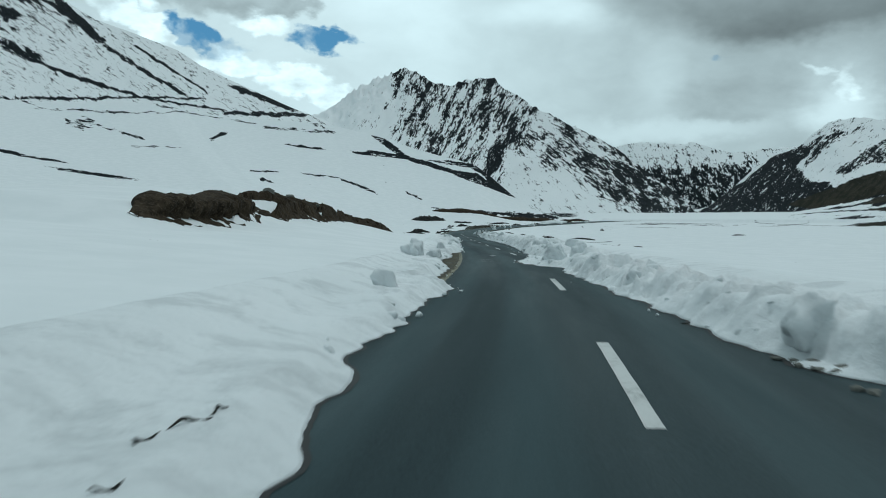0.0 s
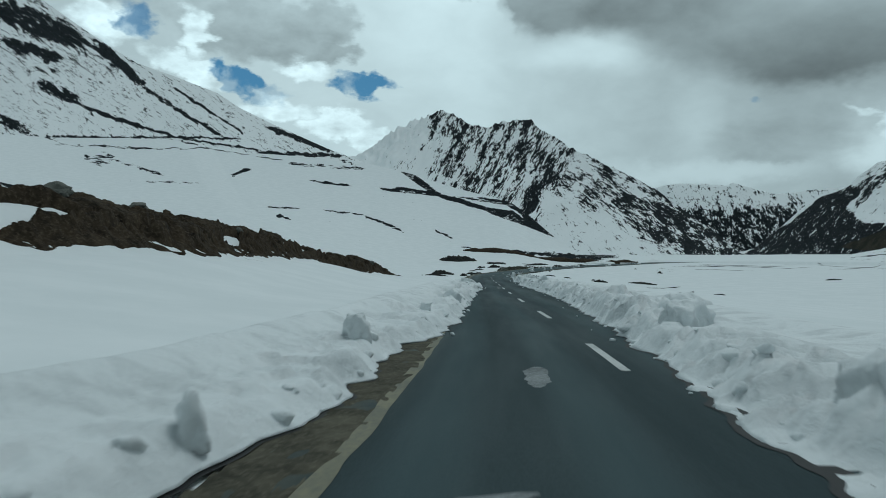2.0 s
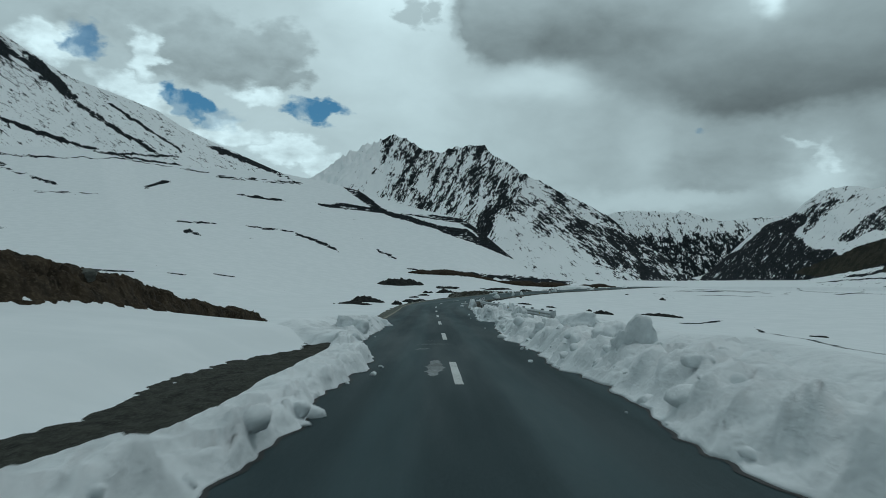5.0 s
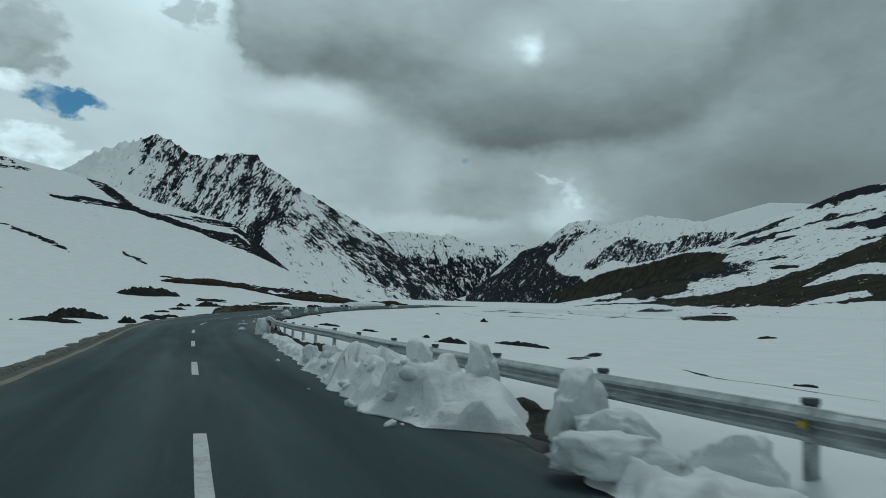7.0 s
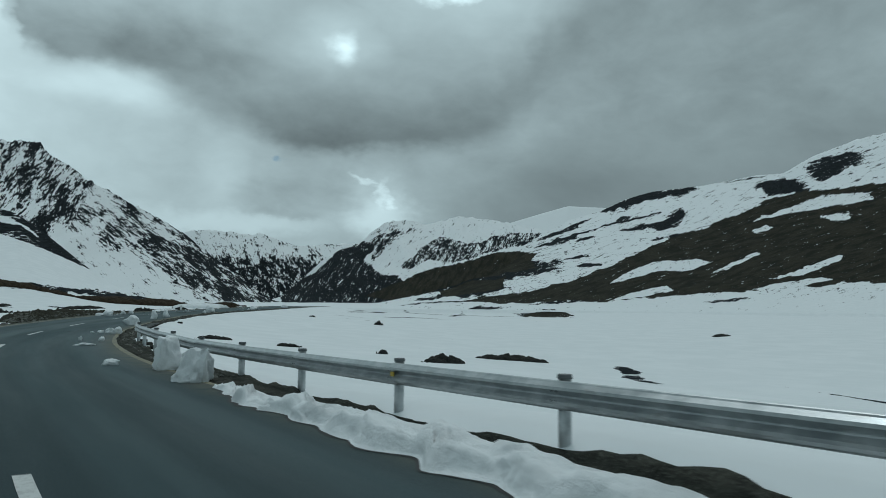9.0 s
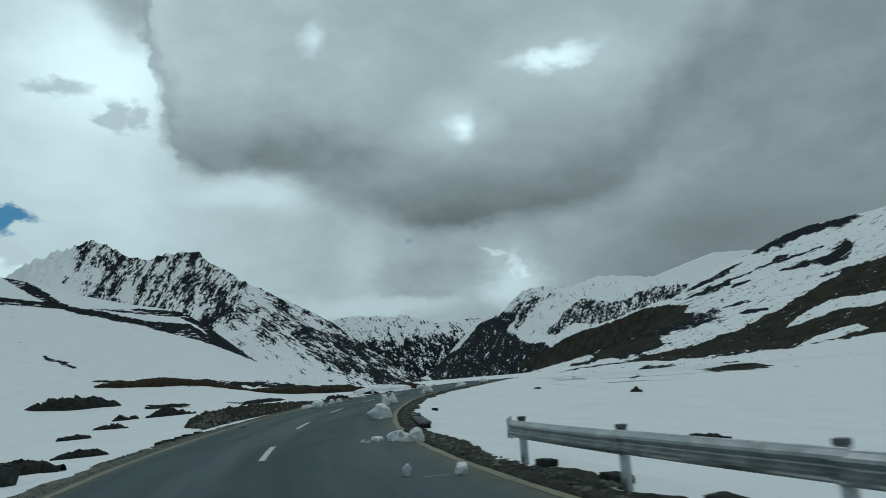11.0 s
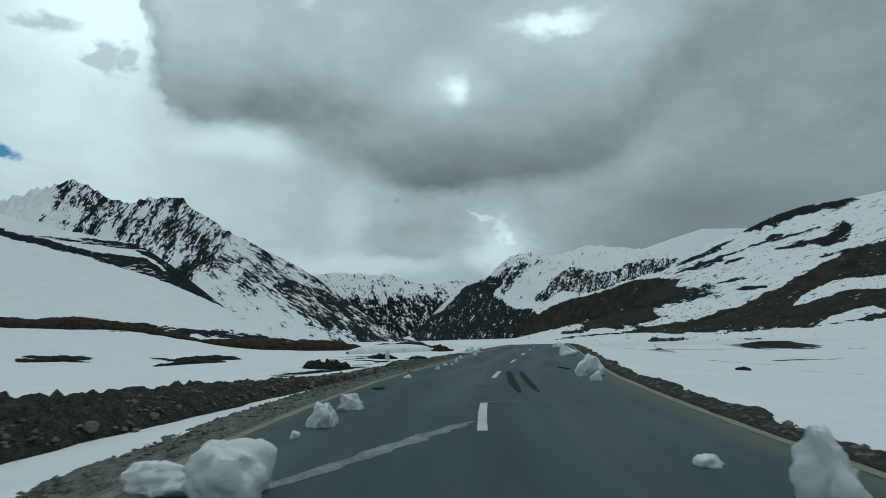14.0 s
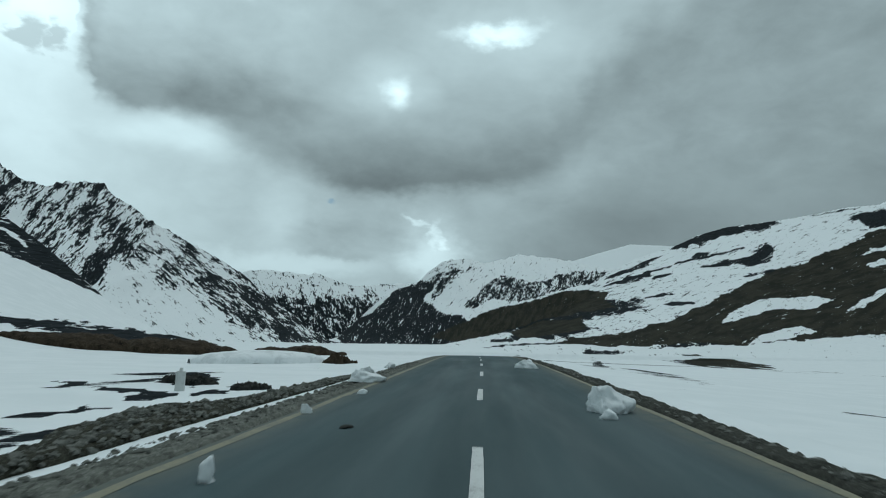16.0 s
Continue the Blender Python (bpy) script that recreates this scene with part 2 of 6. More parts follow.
def road_line():
    bell = np.hanning(41)
    bell /= bell.sum()
    turn = np.convolve(np.pad(np.interp(ROAD_S, ROAD_KNOTS, ROAD_HEADING), 20, mode="edge"), bell, "valid")
    rise = np.convolve(np.pad(np.interp(ROAD_S, [*ROAD_KNOTS, 330], [*ROAD_SLOPE, -0.012]), 20, mode="edge"), bell, "valid")
    x, y, z = -np.sin(turn).cumsum() * 0.5, np.cos(turn).cumsum() * 0.5, rise.cumsum() * 0.5
    k = 280
    return x - x[k], y - y[k], z - z[k], turn


ROAD_X, ROAD_Y, ROAD_Z, ROAD_TURN = road_line()


def on_road(s, u, h=0.0):
    """World place of the point s metres along the road, u metres to the right of its middle, h over it."""
    x, y, z, a = (np.interp(s, ROAD_S, v) for v in (ROAD_X, ROAD_Y, ROAD_Z, ROAD_TURN))
    return x + u * np.cos(a), y + u * np.sin(a), z + h


def along(s):
    return np.interp(s, ROAD_S, ROAD_TURN)


def road_place(x, y):
    """Nearest s, u and the road's height there, for arrays of points."""
    s, u, z = np.empty(len(x)), np.empty(len(x)), np.empty(len(x))
    rx, ry, rs = ROAD_X[::4], ROAD_Y[::4], ROAD_S[::4]
    for a in range(0, len(x), 20000):
        c = slice(a, a + 20000)
        k = ((x[c, None] - rx) ** 2 + (y[c, None] - ry) ** 2).argmin(1)
        turn = ROAD_TURN[::4][k]
        dx, dy = x[c] - rx[k], y[c] - ry[k]
        ahead = -dx * np.sin(turn) + dy * np.cos(turn)
        side = dx * np.cos(turn) + dy * np.sin(turn)
        s[c] = rs[k] + np.clip(ahead, -1.2, 1.2)
        u[c] = np.where(np.abs(ahead) > 2, np.sign(side) * np.hypot(dx, dy), side)
        z[c] = np.interp(s[c], ROAD_S, ROAD_Z)
    return s, u, z


# Mountains round the valley, told from its middle: bearing (degrees to the left of +y), angle of the ridge over
# the level, distance of the ridge, distance of the foot, power of the slope, depth of the gullies
MIDDLE = (-8.0, 110.0)
RIDGES = {
    "far": ([2, -2, -4.7, -5.8, -7.3, -9.3, -11.1, -11.45, -12.9, -14.4, -15.9, -17.7, -19.5, -24],
            [3, 4, 5.0, 5.6, 5.86, 5.72, 5.5, 5.76, 5.19, 4.8, 4.92, 5.08, 5.1, 4], 4400, 3500, 0.8, 0.10),
    "rocky": ([24, 20, 17.7, 16.6, 15.2, 13.5, 11.9, 11, 9.95, 9, 7.8, 5.8, 3.7, 3, 1.9, 0.8, -0.7, -3.2, -5.8, -7.5, -10.2, -11.6, -13],
              [6, 7.6, 8.4, 9, 10.2, 11, 11.6, 11.9, 11.42, 10.9, 10.75, 11.1, 11.08, 10.2, 9.7, 8.8, 8.2, 6.9, 5.5, 4.2, 2.2, 0.9, 0.3], 3300, 1150, 1.0, 0.17),
    "wooded": ([-11, -13.1, -14.6, -16.4, -17.7, -19.1, -20.2, -21.3, -22.9, -24.2, -25.2, -27, -29, -31, -33.5, -38],
               [0.2, 0.86, 2.15, 3.87, 4.6, 5.1, 6.15, 7, 7.07, 6.75, 6.85, 7.4, 7.2, 6.95, 6.4, 5.5], 3000, 1300, 1.0, 0.14),
    "white": ([-22, -27, -31.1, -33.4, -35.8, -39, -43, -48],
              [6.5, 7.2, 6.98, 7.67, 8.31, 8.1, 8.0, 7.5], 4250, 3000, 1.0, 0.04),
    "right": ([-20, -24, -27.4, -30, -33.2, -35.5, -38.2, -40.1, -42, -45.3, -49.3, -51, -53, -55.8, -65, -80, -100],
              [0.3, 1.4, 2.6, 4, 5.8, 7.05, 7.85, 8.7, 9.2, 9.5, 10.1, 10.1, 11.2, 12.1, 13.5, 13, 7], 2600, 420, 1.45, 0.05),
    "left": ([100, 75, 60, 44.8, 42, 38.1, 35.5, 32.8, 29.6, 27.9, 25.6, 23, 20.3, 18, 14],
             [10, 18, 22, 20.3, 18.2, 16.0, 14.7, 14.0, 13.0, 12.0, 11.0, 9.95, 8.85, 8.1, 5], 1500, 420, 1.1, 0.05),
    "hill": ([110, 80, 60, 44.5, 40, 35.2, 32.8, 29.4, 25.9, 20.8, 17.7, 14.6, 12, 9.5, 7.5, 5.9, 4.2, 2.3, 0.6, -1.2, -3, -8],
             [5, 8, 9, 9.6, 10.0, 10.2, 9.6, 9.45, 9.4, 9.2, 8.7, 8.0, 7.2, 6.6, 6.2, 5.8, 4.6, 3.0, 1.6, 0.7, 0.3, 0.2], 450, 75, 1.5, 0.012),
}


def bank_edges(s):
    """How far from the road's middle the cut earth bank begins and ends."""
    foot = np.interp(s, [30, 45, 50, 53, 56, 64, 70, 82, 90, 104, 120], [15.6, 15.8, 15.9, 15.4, 14.8, 14.4, 15.2, 14.8, 13.5, 12.0, 10.8]) + 0.7 * (fractal(s / 4.0, s * 0 + 2.0, 3, 61) - 0.5)
    return foot, foot + np.interp(s, [30, 50, 75, 90, 114], [1.6, 2.7, 3.1, 2.2, 1.4])


def land(x, y):
    """Height of the ground, and the masks of the bare rock and soil on it."""
    dx, dy = x - MIDDLE[0], y - MIDDLE[1]
    r, az = np.hypot(dx, dy) + 1e-6, np.degrees(np.arctan2(-dx, dy))
    s, u, rz = road_place(x, y)
    a = np.abs(u)
    past = ease(s, 100, 122)
    rim = 3.4 + 1.5 * ease(s, 80, 86) * ease(s, 104, 98) + 0.9 * ease(s, 18, 20.5) * ease(s, 51, 48)
    left = (1 - past) * (0.5 * ease(a, rim, rim + 1.6) + 0.095 * np.clip(a - 5, 0, 22)) + past * (-0.3 * ease(a, 4.3, 6.5) - 0.012 * np.clip(a - 7, 0, 40))
    # a cut earth bank beside the snowfield, with snow drifted up to it
    left = left + np.interp(s, [40, 50, 58, 84, 92], [0, 0.5, 0.8, 0.8, 0]) * ease(a, 7, 14.5)
    foot, top = bank_edges(s)
    left = left + np.interp(s, [28, 33, 45, 55, 80, 88, 95, 105, 112, 121, 128], [0, 1.0, 1.4, 1.5, 1.6, 1.2, 1.1, 0.95, 0.85, 0.6, 0.1]) * np.clip((a - foot) / (top - foot), 0, 1) ** 0.8
    past = ease(s, 138, 152)
    rim = 3.2 + 1.2 * ease(s, 93.5, 96.5)
    right = (1 - past) * ((0.42 - 0.14 * ease(s, 98, 108)) * ease(a, rim, rim + 1.6 - 0.6 * ease(s, 103, 112)) - 0.085 * np.clip(a - 6, 0, 30)) + past * (-0.45 * ease(a, 5.4, 7.5) - 0.07 * np.clip(a - 8, 0, 22))
    side = np.where(u < 0, left, right) + 0.35 * (fractal(x / 16, y / 16, 2, 5) - 0.5) * ease(a, 5, 14)
    near = rz - 0.07 + side
    out = ease(a, 45, 160)
    floor = 0.012 * np.clip(r - 330, 0, 1500) - 2.2 + 1.2 * (fractal(x / 60, y / 60, 3, 9) - 0.5)
    z = near * (1 - out) + floor * out
    ground = z.copy()
    which = np.zeros(len(x), int)
    for k, (name, (bearing, angle, far, foot, power, gully)) in enumerate(RIDGES.items()):
        b, e = np.array(bearing, float)[::-1], np.array(angle, float)[::-1]
        ridge = np.full(len(x), float(far))
        if name == "hill":
            ridge = np.interp(az, [-8, 0, 6, 12, 20, 30, 60], [300, 305, 330, 380, 430, 450, 480])
            foot = np.interp(az, [-8, 14, 32], [175, 150, 75])
        if name == "right":
            ridge = np.interp(az, [-70, -55, -38, -28, -20], [1500, 1700, 2700, 2300, 1800])
        tall = np.where((az > b[0]) & (az < b[-1]), ridge * np.tan(np.radians(np.interp(az, b, e))), -50)
        tau = (r - foot) / (ridge - foot)
        rise = np.clip(tau, 0, 1) ** power
        fall = np.clip((r - ridge) / (0.35 * ridge), 0, 1)
        arc = az * far / 57.3
        if name == "rocky":
            cut = crests((arc + 0.5 * r) / 330, (r - arc * 0.3) / 1300, 5, 3) - 0.62
        elif name in ("wooded", "far"):
            cut = crests((arc - 0.25 * r) / 300, (r + arc * 0.3) / 900, 5, 8) - 0.62
        else:
            cut = fractal(arc / (0.12 * far), r / (0.12 * far), 5, 40 + k) - 0.5
        shape = tall * (rise * (1 - fall) + gully * cut * (4 * rise * (1.06 - rise)) * (1 - fall))
        if name in ("rocky", "far", "wooded"):
            shape = shape + tall * (0.065 if name == "rocky" else 0.04) * (crests(az / 0.5, r / 160, 3, 71 + k) - 0.58) * ease(tau, 0.3, 0.9)
        high = np.where(tau > 0, shape + ground * (1 - rise), -1e3)
        which = np.where(high > z + 0.5, k + 1, which)
        z = np.maximum(z, high)
    return z, which, az, r, s, u

# ---------------------------------------------------------------- materials
def material(name):
    m = bpy.data.materials.new(name)
    m.use_nodes = True
    n = Nodes(m.node_tree)
    shader = n.tree.nodes.new("ShaderNodeBsdfPrincipled")
    out = n.tree.nodes.new("ShaderNodeOutputMaterial")
    n.plug(shader.outputs[0], out.inputs[0])
    place = n.tree.nodes.new("ShaderNodeTexCoord").outputs["Object"]
    where = n.tree.nodes.new("ShaderNodeNewGeometry").outputs["Position"]
    return m, n, shader, place, where


def snow_colour(n, where, dirt=0.12):
    """Old spring snow: faint blue-grey mottling, with fine dirt melted into it."""
    soft = n.noise(where, 0.35, 5.0, 0.6)
    grain = n.noise(where, 9.0, 4.0, 0.7)
    base = n.mix(n.span(soft, 0.35, 0.7), (0.745, 0.785, 0.80), (0.795, 0.83, 0.845))
    grit = n.math("MULTIPLY", n.span(grain, 0.6, 0.78), n.span(soft, 0.45, 0.7))
    return n.mix(n.math("MULTIPLY", grit, dirt), base, (0.20, 0.18, 0.15))


def make_land_material():
    m, n, shader, place, where = material("snow_and_rock_ground")
    flow, bare, tone, wild = n.attribute("flow").outputs["Vector"], n.attribute("bare").outputs["Fac"], n.attribute("tone").outputs["Fac"], n.attribute("wild").outputs["Fac"]
    streak = n.noise(flow, 1.0, 9.0, 0.62, 0.25)
    finer = n.noise(flow, 3.6, 8.0, 0.66, 0.2)
    finest = n.noise(flow, 9.5, 6.0, 0.68, 0.2)
    both = n.math("ADD", n.math("MULTIPLY", n.math("SUBTRACT", streak, 0.5), 0.95), n.math("MULTIPLY", n.math("SUBTRACT", finer, 0.5), 0.95))
    both = n.math("ADD", both, n.math("MULTIPLY", n.math("SUBTRACT", finest, 0.5), 0.40))
    cover = n.math("ADD", n.math("MULTIPLY", both, wild), bare)
    mask = n.span(cover, 0.48, 0.515)
    snow = snow_colour(n, where, 0.05)
    # rock: dark slate with lighter ledges; soil: brown turf
    ledge = n.noise(flow, 4.0, 6.0, 0.7)
    near = n.noise(where, 1.3, 7.0, 0.65)
    rock = n.mix(n.span(ledge, 0.3, 0.7), (0.005, 0.007, 0.009), (0.024, 0.029, 0.033))
    soil = n.mix(n.span(near, 0.32, 0.7), (0.016, 0.016, 0.012), (0.066, 0.061, 0.043))
    soil = n.mix(n.span(n.noise(flow, 0.8, 4.0, 0.6), 0.42, 0.60, 0.0, 0.75), soil, (0.016, 0.017, 0.013))
    ground = n.mix(tone, rock, soil)
    # thin drift lies in the hollows of the bare ground
    ground = n.mix(n.math("MULTIPLY", n.span(n.noise(flow, 9.0, 4.0, 0.7), 0.62, 0.70), 0.16), ground, (0.55, 0.60, 0.62))
    n.plug(n.mix(mask, snow, ground), shader.inputs["Base Color"])
    n.plug(n.span(mask, 0.0, 1.0, 0.62, 0.95), shader.inputs["Roughness"])
    shader.inputs["Specular IOR Level"].default_value = 0.02
    rough = n.math("ADD", n.math("MULTIPLY", n.noise(where, 1.2, 6.0, 0.6), 0.6), n.math("MULTIPLY", near, mask))
    n.plug(n.bump(rough, 0.08, 0.05), shader.inputs["Normal"])
    return m


def make_snow_material():
    m, n, shader, place, where = material("wet_bank_snow")
    base = snow_colour(n, where, 0.22)
    # grey patches: packed slush, and the lumps' grey shadows put into the colour
    slush_shade = n.math("MULTIPLY", n.span(n.noise(where, 0.9, 7.0, 0.66, 0.5), 0.46, 0.64), 0.45)
    n.plug(n.mix(slush_shade, base, (0.44, 0.475, 0.49)), shader.inputs["Base Color"])
    shader.inputs["Roughness"].default_value = 0.55
    shader.inputs["Specular IOR Level"].default_value = 0.3
    relief = n.math("ADD", n.noise(where, 5.0, 9.0, 0.68), n.math("MULTIPLY", n.cells(where, 7.0), 0.25))
    n.plug(n.bump(relief, 0.7, 0.07), shader.inputs["Normal"])
    return m


def make_asphalt_material():
    m, n, shader, place, where = material("worn_asphalt")
    lane = n.attribute("lane").outputs["Vector"]  # u across the road, s along it
    cut = n.tree.nodes.new("ShaderNodeSeparateXYZ")
    n.plug(lane, cut.inputs[0])
    u = cut.outputs[0]
    long = n.vec("MULTIPLY", lane, (1.0, 0.06, 0.0))
    streaks = n.noise(long, 1.7, 5.0, 0.6)
    grit = n.noise(where, 42.0, 3.0, 0.7)
    wide = n.noise(n.vec("MULTIPLY", lane, (0.55, 0.045, 0.0)), 1.0, 4.0, 0.6)

    def track(at, half):
        return n.span(n.math("ABSOLUTE", n.math("SUBTRACT", u, at)), half, half * 0.25)

    worn = track(-2.45, 0.55)
    for at in (-0.95, 0.95, 2.45):
        worn = n.math("MAXIMUM", worn, track(at, 0.55))
    worn = n.math("MULTIPLY", worn, n.span(streaks, 0.25, 0.75, 0.35, 1.0))
    base = n.mix(n.span(grit, 0.25, 0.8), (0.017, 0.031, 0.035), (0.041, 0.067, 0.074))
    base = n.mix(n.math("MULTIPLY", n.span(wide, 0.35, 0.7), 0.45), base, (0.018, 0.031, 0.035))
    base = n.mix(n.math("MULTIPLY", worn, 0.6), base, (0.052, 0.088, 0.097))
    # paler on the higher stretch
    base = n.mix(n.math("MULTIPLY", n.span(cut.outputs[1], 125.0, 175.0), n.span(streaks, 0.2, 0.8, 0.42, 0.72)), base, (0.064, 0.098, 0.105))
    # dust blown in from the shoulders
    dust = n.math("MULTIPLY", n.span(n.math("ABSOLUTE", u), 2.9, 3.75), n.span(n.noise(where, 1.6, 6.0, 0.7), 0.25, 0.60))
    base = n.mix(n.math("MULTIPLY", dust, 0.8), base, (0.118, 0.120, 0.094))
    n.plug(base, shader.inputs["Base Color"])
    damp = n.span(wide, 0.3, 0.7, 0.6, 0.85)
    n.plug(damp, shader.inputs["Roughness"])
    shader.inputs["Specular IOR Level"].default_value = 0.14
    n.plug(n.bump(grit, 0.3, 0.012), shader.inputs["Normal"])
    return m


def make_paint_material(name, fresh, worn, wear):
    m, n, shader, place, where = material(name)
    flake = n.math("ADD", n.math("MULTIPLY", n.noise(where, 14.0, 8.0, 0.75), 0.6), n.math("MULTIPLY", n.noise(where, 1.1, 4.0, 0.6), 0.4))
    n.plug(n.mix(n.span(flake, wear - 0.15, wear + 0.13), worn, fresh), shader.inputs["Base Color"])
    shader.inputs["Roughness"].default_value = 0.7
    return m


def make_grit_material(name, dark, mid, pale, scale=3.0, random_each=False):
    m, n, shader, place, where = material(name)
    a, b = n.noise(where, scale, 7.0, 0.68), n.noise(where, scale * 6, 4.0, 0.7)
    base = n.mix(n.span(a, 0.3, 0.7), dark, mid)
    base = n.mix(n.math("MULTIPLY", n.span(b, 0.46, 0.74), 0.6), base, pale)
    if random_each:
        island = n.tree.nodes.new("ShaderNodeNewGeometry").outputs["Random Per Island"]
        base = n.mix(n.math("MULTIPLY", island, 0.6), base, pale)
    n.plug(base, shader.inputs["Base Color"])
    shader.inputs["Roughness"].default_value = 0.92
    shader.inputs["Specular IOR Level"].default_value = 0.08
    n.plug(n.bump(n.math("ADD", a, n.math("MULTIPLY", b, 0.5)), 0.6, 0.06), shader.inputs["Normal"])
    return m


def make_steel_material(name, pale, dull, rough):
    m, n, shader, place, where = material(name)
    blot = n.noise(where, 3.2, 6.0, 0.65)
    run = n.noise(n.vec("MULTIPLY", where, (1.0, 1.0, 6.0)), 2.0, 5.0, 0.6)
    base = n.mix(n.span(blot, 0.35, 0.68), dull, pale)
    base = n.mix(n.math("MULTIPLY", n.span(run, 0.58, 0.72), 0.3), base, (0.16, 0.12, 0.08))
    n.plug(base, shader.inputs["Base Color"])
    shader.inputs["Metallic"].default_value = 0.75
    n.plug(n.span(blot, 0.3, 0.7, rough - 0.1, rough + 0.12), shader.inputs["Roughness"])
    return m


LAND = make_land_material()
SNOW = make_snow_material()
ASPHALT = make_asphalt_material()
WHITE_PAINT = make_paint_material("white_road_paint", (0.55, 0.57, 0.56), (0.13, 0.135, 0.135), 0.40)
YELLOW_PAINT = make_paint_material("yellow_road_paint", (0.215, 0.200, 0.120), (0.105, 0.108, 0.084), 0.50)
GRAVEL = make_grit_material("gravel_verge", (0.045, 0.049, 0.042), (0.155, 0.162, 0.140), (0.42, 0.43, 0.40), 4.5)
SAND = make_grit_material("dusty_gravel", (0.045, 0.043, 0.033), (0.115, 0.107, 0.080), (0.20, 0.185, 0.14), 2.6)
DARK_SOIL = make_grit_material("dark_wet_soil", (0.016, 0.018, 0.015), (0.052, 0.054, 0.045), (0.13, 0.132, 0.115), 3.5)
SOIL = make_grit_material("brown_turf", (0.010, 0.008, 0.006), (0.050, 0.038, 0.025), (0.120, 0.094, 0.064), 1.3)
STONE = make_grit_material("broken_stone", (0.028, 0.030, 0.027), (0.090, 0.093, 0.083), (0.25, 0.255, 0.23), 4.0, True)
STEEL = make_steel_material("galvanised_steel", (0.50, 0.53, 0.54), (0.30, 0.33, 0.34), 0.42)
DARK_STEEL = make_steel_material("weathered_steel", (0.17, 0.185, 0.19), (0.08, 0.09, 0.095), 0.6)
RUBBER_AND_CRACK = make_paint_material("tyre_rubber_and_cracks", (0.006, 0.010, 0.011), (0.020, 0.032, 0.035), 0.40)
RUBBER_AND_CRACK.node_tree.nodes["Principled BSDF"].inputs["Specular IOR Level"].default_value = 0.05
# wet asphalt, blackened to carry the shadow under the snow's edge as well
WET_SHADE = make_paint_material("wet_shaded_asphalt", (0.003, 0.004, 0.0045), (0.008, 0.010, 0.011), 0.45)
WET_SHADE.node_tree.nodes["Principled BSDF"].inputs["Roughness"].default_value = 0.7
DARK_ROCK = make_grit_material("dark_wet_rock", (0.010, 0.012, 0.012), (0.036, 0.037, 0.034), (0.085, 0.085, 0.075), 1.8)
BRASS = make_paint_material("yellow_reflector", (0.45, 0.33, 0.05), (0.2, 0.16, 0.05), 0.4)


# ---------------------------------------------------------------- making meshes
def mesh_object(name, points, faces, mat, parent=None, label="", smooth=True):
    data = bpy.data.meshes.new(name)
    data.from_pydata([tuple(map(float, p)) for p in points], [], [tuple(map(int, f)) for f in faces])
    data.materials.append(mat)
    data.polygons.foreach_set("use_smooth", [smooth] * len(data.polygons))
    data.update()
    ob = new(name, data)
    if parent is not None:
        ob.parent = parent
    return tagged(ob, label)


def part(name, bm, mat, parent=None, label="", smooth=False):
    """One mesh object from a bmesh, under its thing."""
    data = bpy.data.meshes.new(name)
    bm.to_mesh(data)
    bm.free()
    data.materials.append(mat)
    data.polygons.foreach_set("use_smooth", [smooth] * len(data.polygons))
    ob = new(name, data)
    if parent is not None:
        ob.parent = parent
    return tagged(ob, label)


def sheet(name, x, y, z, mat, parent=None, label="", wrap=False, attributes=()):
    """A grid mesh from arrays of rows and columns."""
    rows, cols = x.shape
    points = np.stack([x, y, z], -1).reshape(-1, 3).astype(np.float32)
    k = np.arange(rows * cols).reshape(rows, cols)
    right = np.roll(k, -1, 1) if wrap else k[:, 1:]
    here = k if wrap else k[:, :-1]
    quads = np.stack([here[:-1], right[:-1], right[1:], here[1:]], -1).reshape(-1, 4).astype(np.int32)
    data = bpy.data.meshes.new(name)
    data.vertices.add(len(points))
    data.vertices.foreach_set("co", points.ravel())
    data.loops.add(quads.size)
    data.loops.foreach_set("vertex_index", quads.ravel())
    data.polygons.add(len(quads))
    data.polygons.foreach_set("loop_start", np.arange(0, quads.size, 4, dtype=np.int32))
    data.polygons.foreach_set("use_smooth", np.ones(len(quads), bool))
    for key, kind, values in attributes:
        field = data.attributes.new(key, kind, "POINT")
        field.data.foreach_set("vector" if kind == "FLOAT_VECTOR" else "value", np.ascontiguousarray(values, np.float32).ravel())
    data.update(calc_edges=True)
    data.validate()
    data.materials.append(mat)
    ob = new(name, data)
    if parent is not None:
        ob.parent = parent
    return tagged(ob, label)


